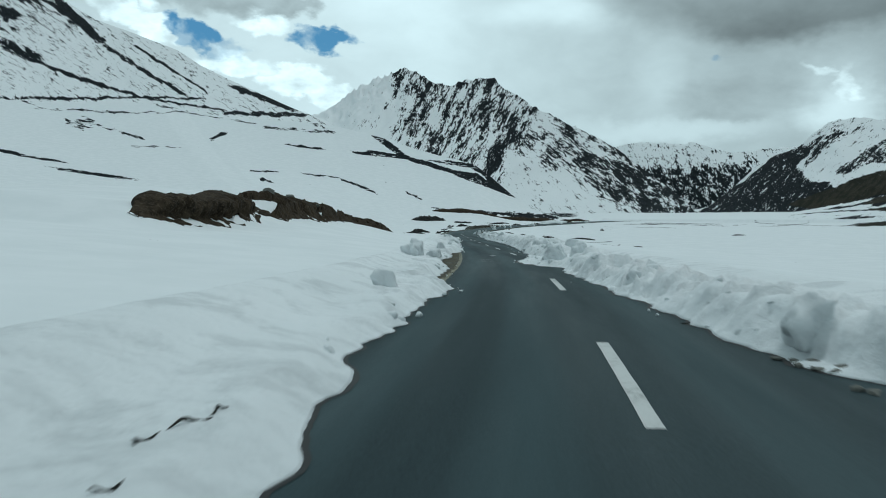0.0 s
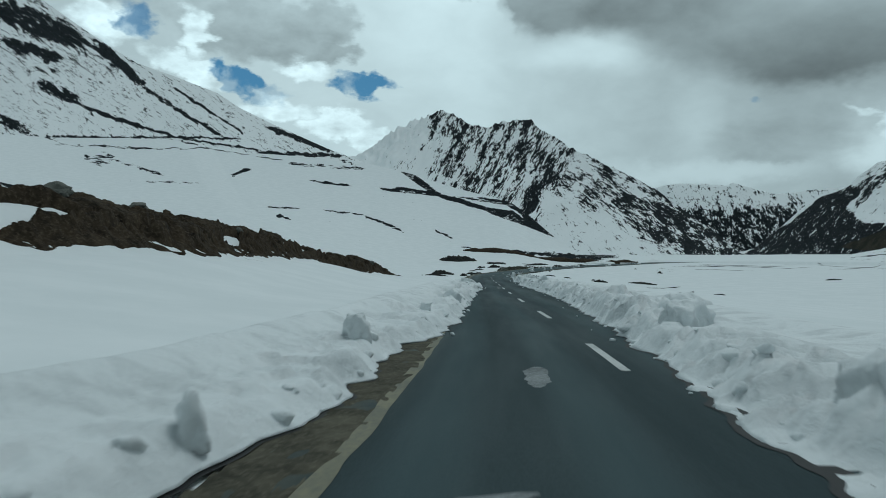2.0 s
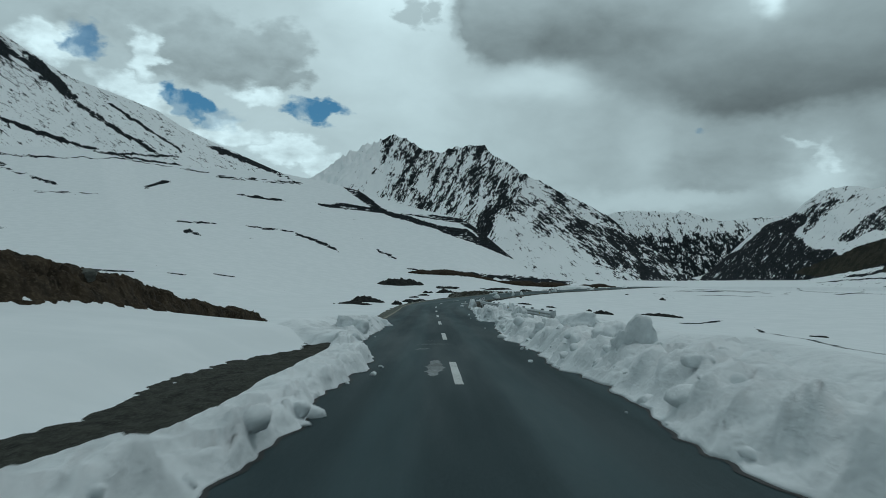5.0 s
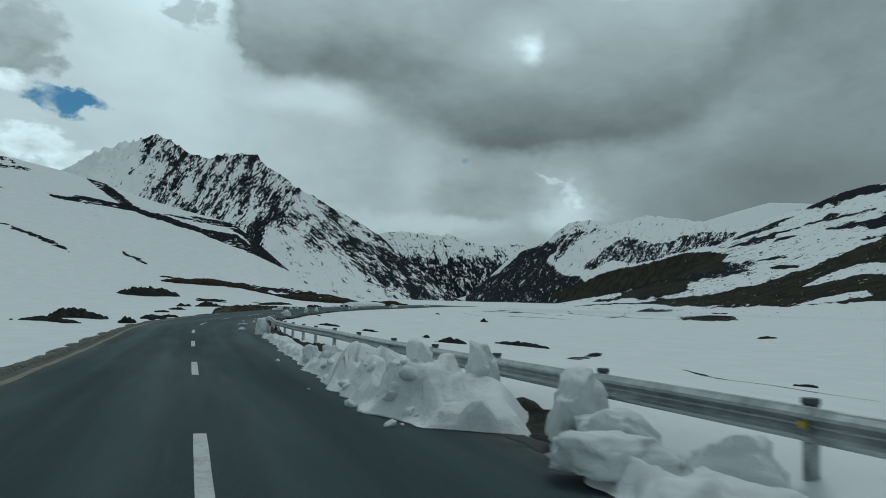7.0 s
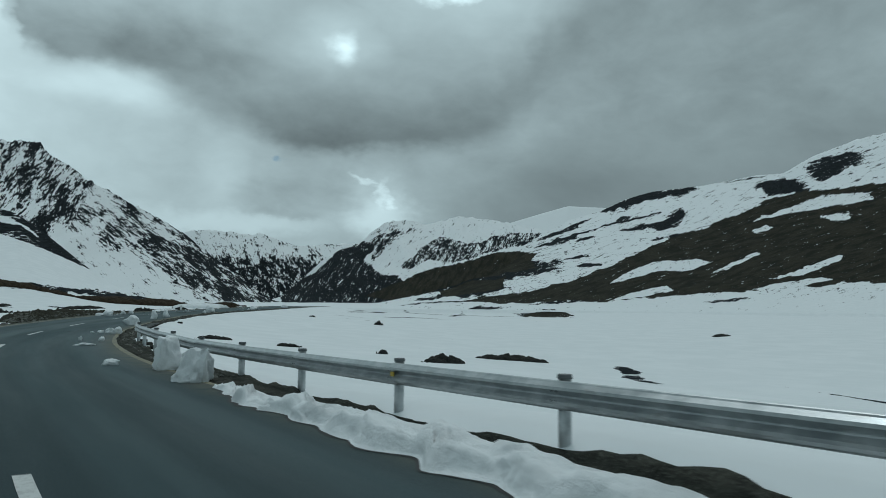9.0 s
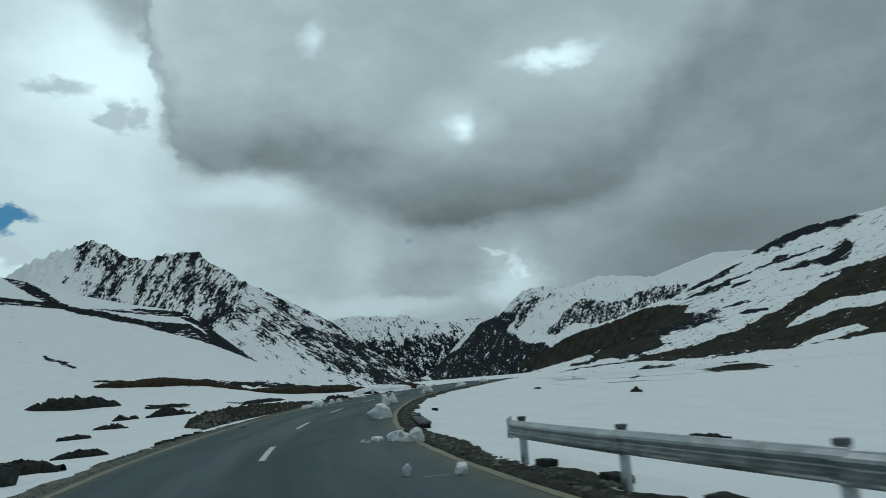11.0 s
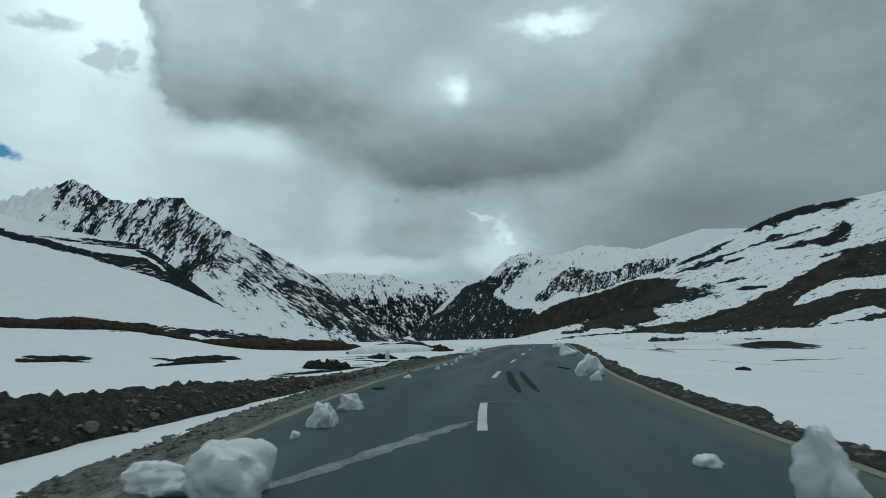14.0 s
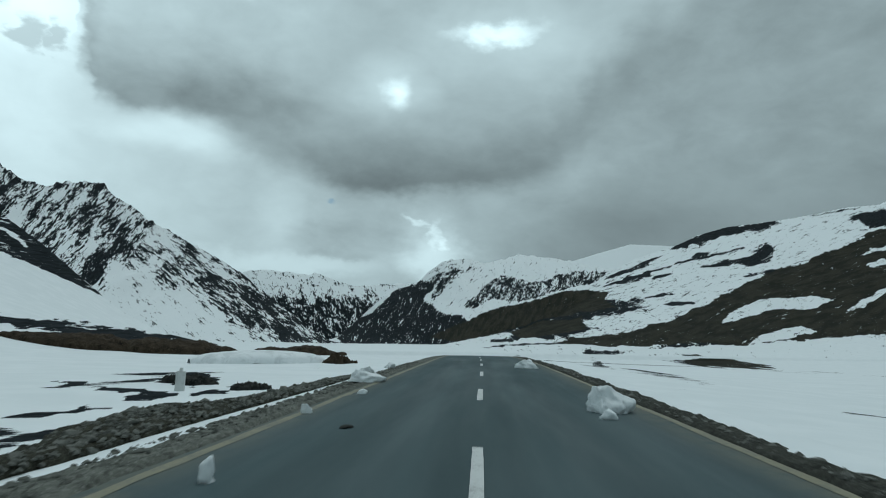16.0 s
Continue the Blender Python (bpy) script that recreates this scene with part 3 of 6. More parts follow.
# ---------------------------------------------------------------- ground, hills and mountains, one sheet to the horizon
# Bare streaks: bearing, angle over the level, half length and half thickness in degrees, tilt, 1 for bare or -1 for snow
LEFT_STREAKS = [(42.1, 12.31, 1.44, 0.36, -161.0, 1), (42.87, 8.32, 1.15, 0.36, 171.0, 1), (40.1, 7.91, 1.6, 0.14, -166.0, 1), (38.92, 6.97, 3.02, 0.07, 179.0, 1), (39.26, 9.38, 5.61, 0.09, 177.0, 1), (30.31, 9.33, 3.45, 0.07, -174.0, 1), (23.17, 8.64, 3.74, 0.14, -178.0, 1), (45.8, 10.0, 0.94, 0.18, -155.0, 1), (45.75, 9.6, 1.06, 0.11, -157.0, 1), (38.3, 10.89, 2.17, 0.14, -164.0, 1), (36.2, 10.33, 2.62, 0.09, -166.0, 1), (31.14, 9.73, 2.52, 0.07, 179.0, 1), (36.9, 14.5, 1.9, 0.40, -138.0, 1), (38.6, 15.4, 2.2, 0.12, -150.0, 1), (42.6, 16.6, 2.8, 0.75, -164.0, 1), (43.5, 14.9, 1.8, 0.35, -170.0, 1), (32.62, 11.45, 2.98, 0.14, -151.0, 1), (30.67, 11.81, 3.12, 0.09, -149.0, 1), (23.14, 9.75, 2.93, 0.23, -162.0, 1)]
HILL_STREAKS = [(31.43, 7.97, 1.03, 0.11, 162.0, 1), (23.27, 7.27, 2.12, 0.09, -175.0, 1), (29.91, 4.41, 0.63, 0.18, -173.0, 1), (29.27, 5.18, 1.75, 0.07, -178.0, 1), (23.19, 4.84, 2.0, 0.09, -174.0, 1), (19.23, 3.86, 2.12, 0.14, -158.0, 1), (12.99, 2.8, 0.91, 0.11, -153.0, 1), (10.93, 1.48, 0.5, 0.07, -178.0, 1), (5.29, 0.99, 2.28, 0.18, -177.0, 1), (-0.21, 0.54, 3.28, 0.23, -175.0, 1)]
RIGHT_LEDGES = [(-40.36, 8.43, 2.05, 0.24, 162.0, 1), (-43.72, 9.06, 1.44, 0.13, 170.0, 1), (-43.72, 8.92, 0.74, 0.16, 175.0, 1), (-50.75, 9.06, 1.38, 0.39, -176.0, 1), (-48.57, 9.79, 1.37, 0.05, 173.0, 1), (-35.25, 6.32, 1.95, 0.13, 158.0, 1), (-35.39, 5.74, 2.72, 0.07, 163.0, 1), (-40.22, 7.06, 2.29, 0.07, 167.0, 1), (-39.66, 7.14, 0.5, 0.13, 159.0, 1), (-34.89, 5.51, 1.15, 0.16, 165.0, 1), (-36.72, 5.63, 0.76, 0.08, 168.0, 1), (-41.06, 6.53, 1.61, 0.13, 168.0, 1), (-43.03, 6.95, 1.03, 0.32, 149.0, 1), (-42.54, 5.67, 1.17, 0.08, 169.0, 1), (-35.88, 4.19, 0.99, 0.08, 172.0, 1), (-36.64, 3.53, 0.86, 0.13, 173.0, 1), (-54.16, 10.33, 1.33, 0.59, 164.0, 1)]
RIGHT_FOOT = [(-28.12, 2.63, 5.85, 0.53, 170.0, 1), (-26.43, 1.2, 3.5, 0.13, 172.0, 1), (-28.14, 1.51, 1.61, 0.32, 167.0, 1), (-30.87, -0.26, 1.71, 0.21, 174.0, 1), (-27.58, 0.12, 1.31, 0.13, 176.0, 1), (-29.25, 0.87, 8.13, 0.05, 176.0, 1), (-45.43, 0.88, 1.65, 0.08, 175.0, 1), (-34.25, 0.76, 3.02, 0.11, 174.0, 1)]
# Outlines of bare ground and of snow patches in it: bearing, angle over the level
TURF = [(-26.4, 0.7), (-31.8, 1.6), (-34.7, 2.25), (-37.4, 3.2), (-40.2, 4.4), (-41.6, 5.15), (-45.05, 6.25), (-47.5, 7.2), (-49.6, 8.2), (-52.1, 8.65), (-58, 8.8), (-66, 8.5), (-66, 2.6), (-52.5, 2.0), (-46.8, 1.55), (-43.1, 1.3), (-40.25, 1.0), (-37, 0.8), (-33.5, 0.7), (-29, 0.55)]
TURF_TONGUES = [[(-19.5, 1.0), (-21.9, 2.15), (-24.2, 3.1), (-26.9, 3.75), (-29.7, 4.5), (-31.5, 4.7), (-33.1, 4.5), (-32.4, 3.95), (-32.8, 3.4), (-31, 3.05), (-28.5, 2.55), (-25.8, 1.8), (-23.4, 1.05), (-21.2, 0.75)],
                [(-25.2, 1.4), (-27.6, 2.2), (-30.3, 2.6), (-29.8, 1.75), (-27.8, 1.3), (-25.2, 1.0)], [(-29.2, -0.55), (-32.7, 0.12), (-33.3, -0.4), (-30.8, -0.58)]]
TURF_SNOW = [[(-37.6, 2.1), (-39.75, 3.25), (-41.5, 3.85), (-44.6, 4.0), (-45.25, 3.7), (-43.85, 3.1), (-41.6, 3.1), (-39.8, 2.6)], [(-44.7, 2.75), (-45.9, 3.3), (-48.5, 4.5), (-48.75, 4.3), (-46.2, 3.2)],
             [(-48.3, 6.65), (-51.15, 7.65), (-53.2, 8.3), (-56, 8.35), (-56, 7.8), (-53, 7.4), (-50.65, 7.05)], [(-52.7, 6.9), (-54.4, 7.0), (-54.5, 6.55), (-53.6, 6.45)]]
TURF_SNOW += [[(-48.4, 6.0), (-49.4, 6.4), (-49.9, 6.1), (-48.7, 5.75)], [(-48.7, 2.4), (-50.35, 2.95), (-53.6, 4.15), (-53.4, 3.7), (-50.9, 2.75)], [(-47.4, 1.65), (-49.55, 2.2), (-52.3, 2.55), (-52.6, 2.35), (-49.6, 1.7)],
              [(-37, 0.8), (-39.55, 1.55), (-41.7, 1.95), (-42, 1.6), (-39.1, 1.0)]]
LEDGES = [[(-38, 7.65), (-39.5, 8.5), (-42.3, 9.4), (-44.6, 9.8), (-44.8, 9.3), (-42.6, 8.65), (-40.1, 8.2)], [(-49.6, 9.45), (-51, 9.75), (-52.2, 9.0), (-50.75, 8.55), (-49.9, 8.4)],
          [(-41.25, 6.45), (-42.95, 6.95), (-43.9, 7.9), (-44.2, 7.6), (-43.6, 6.55), (-42.25, 6.15)]]
FOREST = [(-13, 1.0), (-13.8, 1.6), (-15.7, 2.95), (-17.5, 4.45), (-19.35, 5.35), (-20.2, 5.05), (-19.45, 3.75), (-20.45, 2.75), (-22.05, 2.65), (-22.4, 2.0), (-22, 0.4), (-13, 0.2)]
CLIFFS = [[(-19.7, 5.3), (-20.9, 6.05), (-22.4, 6.15), (-21.6, 5.2), (-19.95, 3.7)],
          [(-24.6, 5.35), (-26, 5.8), (-27.7, 5.3), (-29, 5.55), (-30.9, 6.0), (-33.6, 6.1), (-33, 5.4), (-30.2, 4.8), (-27, 3.9), (-25.65, 3.75), (-24.4, 4.05), (-22.9, 3.25), (-22.15, 3.45), (-24.1, 4.95)]]
HILL_BAND = [(19.65, 9.8), (18.2, 9.6), (16.75, 9.1), (15.6, 8.5), (14.4, 7.8), (13.45, 7.05), (12.5, 6.4), (10.5, 6.0), (8.5, 5.35), (5.6, 4.95), (4.5, 4.2), (2.4, 3.02), (-0.2, 1.55), (3, 2.95), (4.75, 3.65), (6.45, 4.2), (8.5, 4.95), (10.5, 5.5), (12.5, 6.0), (13.65, 6.55), (14.8, 7.25), (16.35, 8.4), (17.85, 8.95)]
HILL_STRANDS = [[(11.3, 6.2), (8.5, 6.15), (6.25, 5.9), (5, 5.45), (3.3, 4.05), (1.1, 2.95), (-2.85, 0.3), (1.3, 2.6), (3.65, 3.5), (5.25, 4.9), (6.45, 5.5), (8.9, 5.8)], [(18.8, 7.0), (17.35, 6.9), (16.65, 7.1), (15.35, 6.9), (12.9, 6.6), (12.5, 6.2), (15.15, 6.45), (18.1, 6.7)]]
# soil showing in the snow beside the road: metres along it, and to its right
FIELD_SOIL = [[(242.1, -10.7), (243.6, -10.3), (244.9, -10.2), (244, -8.9), (243.3, -9.3), (241.3, -10.1)], [(246.9, -10.6), (249.4, -10.8), (249.3, -9.5), (246, -9.2)], [(250.4, -13.5), (250.8, -12.1), (250, -10.2), (248.6, -11.3)],
              [(253.3, -12.4), (261.8, -14.7), (257, -11), (252.2, -10.4)], [(248.2, -9.1), (252.2, -9.7), (249.8, -8.2)], [(252.6, -9.3), (255.8, -9.8), (252.8, -8.1)], [(254, -16.8), (252.8, -14.4), (251, -14.4)]]


def within(x, y, outline):
    """Whether points lie inside a closed outline."""
    found = np.zeros(x.shape, bool)
    for (x0, y0), (x1, y1) in zip(outline, outline[1:] + outline[:1]):
        if y0 != y1:
            found ^= ((y0 > y) != (y1 > y)) & (x < x0 + (y - y0) * (x1 - x0) / (y1 - y0))
    return found


def patches(field, x, y, where, outlines, by, ragged):
    """Add to a field inside of ragged outlines."""
    for outline in outlines:
        low, high = np.min(outline, 0) - 2 * ragged, np.max(outline, 0) + 2 * ragged
        pick = np.flatnonzero(where & (x > low[0]) & (x < high[0]) & (y > low[1]) & (y < high[1]))
        a, b = x[pick], y[pick]
        a, b = a + 2.4 * ragged * (fractal(a / (4 * ragged), b / (2.5 * ragged), 4, 21, 0.6) - 0.5), b + 1.6 * ragged * (fractal(a / (4 * ragged) + 30, b / (2.5 * ragged), 4, 22, 0.6) - 0.5)
        field[pick] += by * within(a, b, outline)
    return field



def streaks(bare, az, el, where, rows, soft=0.45, broken=1.0):
    for a, e, half, thick, tilt, sign in rows:
        pick = np.flatnonzero(where & (np.abs(az - a) < half + 2 * thick + 0.5) & (np.abs(el - e) < half + 2 * thick + 0.5))
        if not len(pick):
            continue
        c, s = math.cos(radians(tilt)), math.sin(radians(tilt))
        ragged = 0.9 * min(thick, 0.3) + 0.06
        dx = az[pick] - a + 1.6 * ragged * (fractal(az[pick] * 2.2, el[pick] * 4.0, 3, 5) - 0.5)
        dy = el[pick] - e + 1.6 * ragged * (fractal(az[pick] * 2.2 + 40, el[pick] * 4.0, 3, 9) - 0.5)
        p, q = (dx * c + dy * s) / (half + thick * 0.5), (-dx * s + dy * c) / thick
        wavy = 0.8 * (value_noise(az[pick] * 1.9, el[pick] * 1.9, 3) - 0.5)
        inside = ease(np.sqrt(p**4 + (q + wavy) ** 2), 1.4, 0.65)
        bare[pick] = bare[pick] + sign * soft * inside * (broken if thick > 0.4 else 1.0)
    return bare


# Bare streaks on the snowfields: from and to, in metres, and half width
FIELD_STREAKS = [(-19.4, 323.3, 2, 350, 2.2), (-21.4, 279.3, -13.4, 263.9, 1.1), (-34.0, 280.8, -26.8, 273.7, 1.0), (-11.9, 231.8, -7.3, 238.0, 0.9),
                 (17.0, 231.4, 21.0, 228.5, 0.4), (134.7, 487.6, 157.4, 384.0, 2.0), (-6.8, 250.4, -3.8, 255.1, 0.7), (-4.1, 258.4, -2.1, 260.5, 1.5),
                 (-10.0, 238.3, -7.0, 238.8, 0.7), (-8.4, 233.2, -4.1, 241.5, 0.45)]
FIELD_MARKS = [(19.1, 241.9, 22.6, 238.3, 0.5), (30.1, 247.7, 50.6, 260.8, 0.8), (26.5, 258.9, 163.4, 472.4, 2.2), (8.3, 159.4, 15.6, 170.0, 0.7),
               (4.9, 99.4, 16.2, 159.4, 0.35), (-254.8, 299.6, -206.7, 287.2, 3.2), (-196.6, 273.9, -163.7, 268.8, 4.5),
               (-100.9, 214.4, -89.7, 216.3, 1.6), (-82.8, 217.9, -78.8, 217.9, 1.0), (-76.6, 228.7, -74.8, 232.2, 1.0), (33.8, 277.0, 123.9, 466.2, 2.0)]


def marks(bare, x, y, rows):
    for x0, y0, x1, y1, half in rows:
        long = math.hypot(x1 - x0, y1 - y0)
        cx, cy = (x1 - x0) / long, (y1 - y0) / long
        p = ((x - x0) * cx + (y - y0) * cy - long / 2) / (long / 2 + half)
        pick = np.flatnonzero(np.abs(p) < 1.6)
        q = (-(x[pick] - x0) * cy + (y[pick] - y0) * cx) / half
        keep = np.abs(q) < 3
        pick, q = pick[keep], q[keep]
        wavy = 1.1 * (value_noise(x[pick] * 0.23 / max(half, 0.5), y[pick] * 0.23 / max(half, 0.5), 6) - 0.5)
        bare[pick] += 0.44 * ease(np.sqrt(p[pick] ** 4 + (q + wavy) ** 2), 1.5, 0.5)
    return bare


def build_ground():
    az = np.concatenate([np.arange(52, -78, -0.13), np.arange(-78, -308, -0.8)])
    rings = np.concatenate([np.arange(0.3, 110, 0.5), np.arange(110, 200, 0.8), np.arange(200, 520, 1.5), 520 * 1.008 ** np.arange(277)])
    a, r = np.meshgrid(np.radians(az), rings)
    x, y = MIDDLE[0] - r * np.sin(a), MIDDLE[1] + r * np.cos(a)
    z, which, bearing, dist, s, u = land(x.ravel(), y.ravel())
    el = np.degrees(np.arctan2(z, dist))
    bare, tone, wild = np.full(len(z), 0.16), np.zeros(len(z)), np.ones(len(z))
    flow = np.stack([bearing / 1.6, el / 0.35, dist * 0.0], -1)
    ground = which == 0
    flow[ground] = np.stack([x.ravel() / 9.0, y.ravel() / 2.2, x.ravel() * 0], -1)[ground]
    names = list(RIDGES)

    def of(name):
        return which == names.index(name) + 1

    k = of("rocky")
    # ribs lean one way under the summits and run with the ridge where it falls to the valley
    falling = bearing + 0.5 * (el - 6.0) < 1.6
    across = np.where(falling, (el - 0.72 * bearing) / 0.50, (bearing + 0.62 * el) / 0.52)
    down = np.where(falling, (bearing + 0.72 * el) / 1.7, (el - 0.5 * bearing) / 1.6)
    flow[k] = np.stack([across, down, el * 0], -1)[k]
    rib = np.where(falling, crests((el - 0.72 * bearing) / 1.5, (bearing + 0.7 * el) / 5.0, 4, 29), crests((bearing + 0.62 * el) / 1.25, (el - 0.5 * bearing) / 4.2, 4, 23))
    top = np.interp(bearing, RIDGES["rocky"][0][::-1], RIDGES["rocky"][1][::-1])
    rock = 0.494 + 0.26 * (fractal(bearing / 1.1, el / 1.1, 3, 6) - 0.5) + 0.32 * (rib - np.mean(rib[k]))
    rock = rock - 0.30 * ease(bearing, 11.0, 13.2) * ease(np.hypot(bearing - 10.8, el - 11.0), 1.1, 1.9)
    rock = rock + 0.04 * ease(top - el, 0.75, 0.1) * ease(bearing, 12, 10.5)
    rock = rock - 0.17 * ease(el, np.interp(bearing, [-12, -6, -2, 1.5, 4], [0.2, 1.6, 3.3, 5.2, 4.6]) + 0.5, np.interp(bearing, [-12, -6, -2, 1.5, 4], [0.2, 1.6, 3.3, 5.2, 4.6]) - 0.4) * ease(bearing, 4, 2.5) * ease(bearing, -9.5, -7)
    rock = rock + 0.13 * ease(np.abs(bearing - 3.2 + 0.5 * (el - 6)), 1.0, 0.3) * ease(el, 9.0, 7.5) + 0.07 * ease(bearing, -3.5, -7) * ease(el, 5, 3.5)
    bare[k] = rock[k]
    wild[k] = 1.2
    k = of("far")
    flow[k] = np.stack([(bearing - 0.3 * el) / 0.5, el / 0.8, el * 0], -1)[k]
    bare[k] = (0.40 + 0.18 * ease(el, 4.6, 3.2))[k]
    k = of("wooded")
    flow[k] = np.stack([(bearing + 0.75 * el) / 0.36, (el - 0.7 * bearing) / 1.0, el * 0], -1)[k]
    # dark woods on the near flank, cliffs and scattered trees over it, snow between
    wild[k] = 1.15
    bare[k] = (0.30 + 0.10 * ease(el, 5.0, 6.5) * ease(bearing, -26, -22))[k]
    bare = patches(bare, bearing, el, k, [FOREST], 0.37, 0.22)
    bare = patches(bare, bearing, el, k, CLIFFS, 0.25, 0.3)
    k = of("white")
    bare[k] = 0.15
    k = of("right")
    flow[k] = np.stack([(el + 0.30 * bearing) / 0.17, (bearing - 0.3 * el) / 1.2, el * 0], -1)[k]
    wild[k] = 1.34
    bare[k] = (0.30 + 0.06 * ease(bearing, -40, -30) * ease(el, 7.5, 5.5) - 0.12 * ease(el, 1.6, 0.7))[k]
    slope = k | of("wooded") | ground
    turf = patches(np.zeros(len(z)), bearing, el, slope, [TURF], 1.0, 0.3)
    turf = np.minimum(patches(turf, bearing, el, slope, TURF_TONGUES, 1.0, 0.2), 1.0)
    turf = np.clip(patches(turf, bearing, el, slope, TURF_SNOW, -1.0, 0.16), 0, 1)
    bare, tone = bare + 0.50 * turf, np.maximum(tone, 0.85 * turf)
    bare = streaks(bare, bearing, el, slope, RIGHT_FOOT, 0.42)
    bare = streaks(bare, bearing, el, k | of("wooded"), RIGHT_LEDGES, 0.42)
    bare = patches(bare, bearing, el, k, LEDGES, 0.30, 0.2)
    k = of("left")
    wild[k] = 1.1
    flow[k] = np.stack([(el - 0.6 * bearing) / 0.30, (bearing + 0.5 * el) / 1.1, el * 0], -1)[k]
    bare[k] = (0.355 + 0.06 * ease(bearing, 32, 38) * ease(el, 12, 14.5))[k]
    k = of("hill")
    flow[k] = np.stack([el / 0.35, bearing / 2.4, el * 0], -1)[k]
    bare[k] = 0.17
    bare = streaks(bare, bearing, el, of("left") | k, LEFT_STREAKS, 0.34, 0.8)
    bare = streaks(bare, bearing, el, k | ground, HILL_STREAKS, 0.46)
    bare = patches(bare, bearing, el, k, [HILL_BAND, *HILL_STRANDS], 0.46, 0.09)
    bare = patches(bare, s, u, ground, FIELD_SOIL, 0.5, 0.35)
    bare = marks(bare, x.ravel(), y.ravel(), FIELD_STREAKS)
    bare = marks(bare, x.ravel(), y.ravel(), FIELD_MARKS)
    # the soil beside the road
    past = np.abs(u)
    bed = ease(past, 4.6, 4.1) * ease(s, 80, 84) * ease(r.ravel(), 420, 300)
    bare = np.maximum(bare, 0.95 * bed)
    tone = np.maximum(tone, bed)
    sheet("ground", x, y, z.reshape(x.shape), LAND, label="wide snowfield rising into snowy hills and rocky mountains", wrap=True,
          attributes=(("bare", "FLOAT", np.clip(bare, 0, 1)), ("tone", "FLOAT", tone), ("wild", "FLOAT", wild), ("flow", "FLOAT_VECTOR", flow)))
    tagged(bpy.data.objects["ground"], category="ground", kind="structure")


build_ground()

# ---------------------------------------------------------------- road and its markings
def ribbon(name, s, u, h, mat, parent=None, label="", attributes=()):
    """A strip along the road: s and u are grids, h the height over the road."""
    x, y, z = on_road(s.ravel(), u.ravel(), np.ravel(h))
    return sheet(name, x.reshape(s.shape), y.reshape(s.shape), z.reshape(s.shape), mat, parent, label, attributes=attributes)


def build_road():
    s, u = np.meshgrid(np.arange(-60, 330, 0.5), np.linspace(-4.0, 4.0, 33), indexing="ij")
    ragged = u + np.sign(u) * (np.abs(u) > 3.9) * 0.35 * (fractal(s / 1.7, u * 0 + np.sign(u), 3, 4) - 0.5)
    crown = 0.03 * (1 - (u / 4) ** 2) - 0.10 * (np.abs(u) > 3.95)
    ob = ribbon("road", s, ragged, crown, ASPHALT, None, "dark grey worn two-lane asphalt mountain road", (("lane", "FLOAT_VECTOR", np.stack([u, s, u * 0], -1)),))
    return tagged(ob, category="road", kind="structure")


road = build_road()
DASH_START, DASH_STEP, DASH_LONG = 18.37, 11.9, 4.0
for k in range(-2, 25):
    if k == 1:
        continue
    a = DASH_START + DASH_STEP * k
    s, u = np.meshgrid(np.linspace(a, a + DASH_LONG, 9), np.linspace(-0.075, 0.075, 3), indexing="ij")
    u = u + 0.012 * (fractal(s * 4, u * 9, 2, k) - 0.5)
    ribbon("centre_dash", s, u, 0.035 + 0 * s, WHITE_PAINT, road, "worn white painted dash")
for side in ([-3.15, -3.15, -3.4, -3.55, -3.55], [3.75, 3.75, 3.78, 3.8, 3.75]):
    s, u = np.meshgrid(np.arange(-40, 320, 0.25), np.linspace(-0.085, 0.085, 5), indexing="ij")
    u = u * (0.6 + 0.9 * fractal(s / 0.9, u * 20, 3, 18)) + 0.08 * (fractal(s / 2.5, u * 4, 3, 8) - 0.5) + np.interp(s, [0, 48, 120, 185, 300], side)
    ribbon("edge_line", s, u, 0.03 * (1 - (u / 4) ** 2) + 0.005, YELLOW_PAINT, road, "faded yellow painted edge line")


# ---------------------------------------------------------------- ploughed snow banks
def cells2(x, y, seed):
    """Distance to the nearest of scattered points, one a unit cell: for clods."""
    best = np.full(x.shape, 9.0)
    ix, iy = np.floor(x), np.floor(y)
    for i in (-1, 0, 1):
        for j in (-1, 0, 1):
            px, py = ix + i + lattice(ix + i, iy + j, seed), iy + j + lattice(ix + i, iy + j, seed + 99)
            best = np.minimum(best, np.hypot(x - px, y - py))
    return best


def facets(x, y, seed):
    """Broken blocks, one a unit cell: each a tilted flat top of its own height, -0.5 to 0.5."""
    best, tall = np.full(x.shape, 9.0), np.zeros(x.shape)
    ix, iy = np.floor(x), np.floor(y)
    for i in (-1, 0, 1):
        for j in (-1, 0, 1):
            cx, cy = ix + i, iy + j
            dx, dy = x - cx - lattice(cx, cy, seed), y - cy - lattice(cx, cy, seed + 99)
            far = np.maximum(np.abs(dx + 0.3 * dy), np.abs(dy - 0.3 * dx))
            top = lattice(cx, cy, seed + 7) - 0.5 + 0.7 * dx * (lattice(cx, cy, seed + 11) - 0.5) + 0.7 * dy * (lattice(cx, cy, seed + 13) - 0.5)
            tall = np.where(far < best, top, tall)
            best = np.minimum(best, far)
    return tall


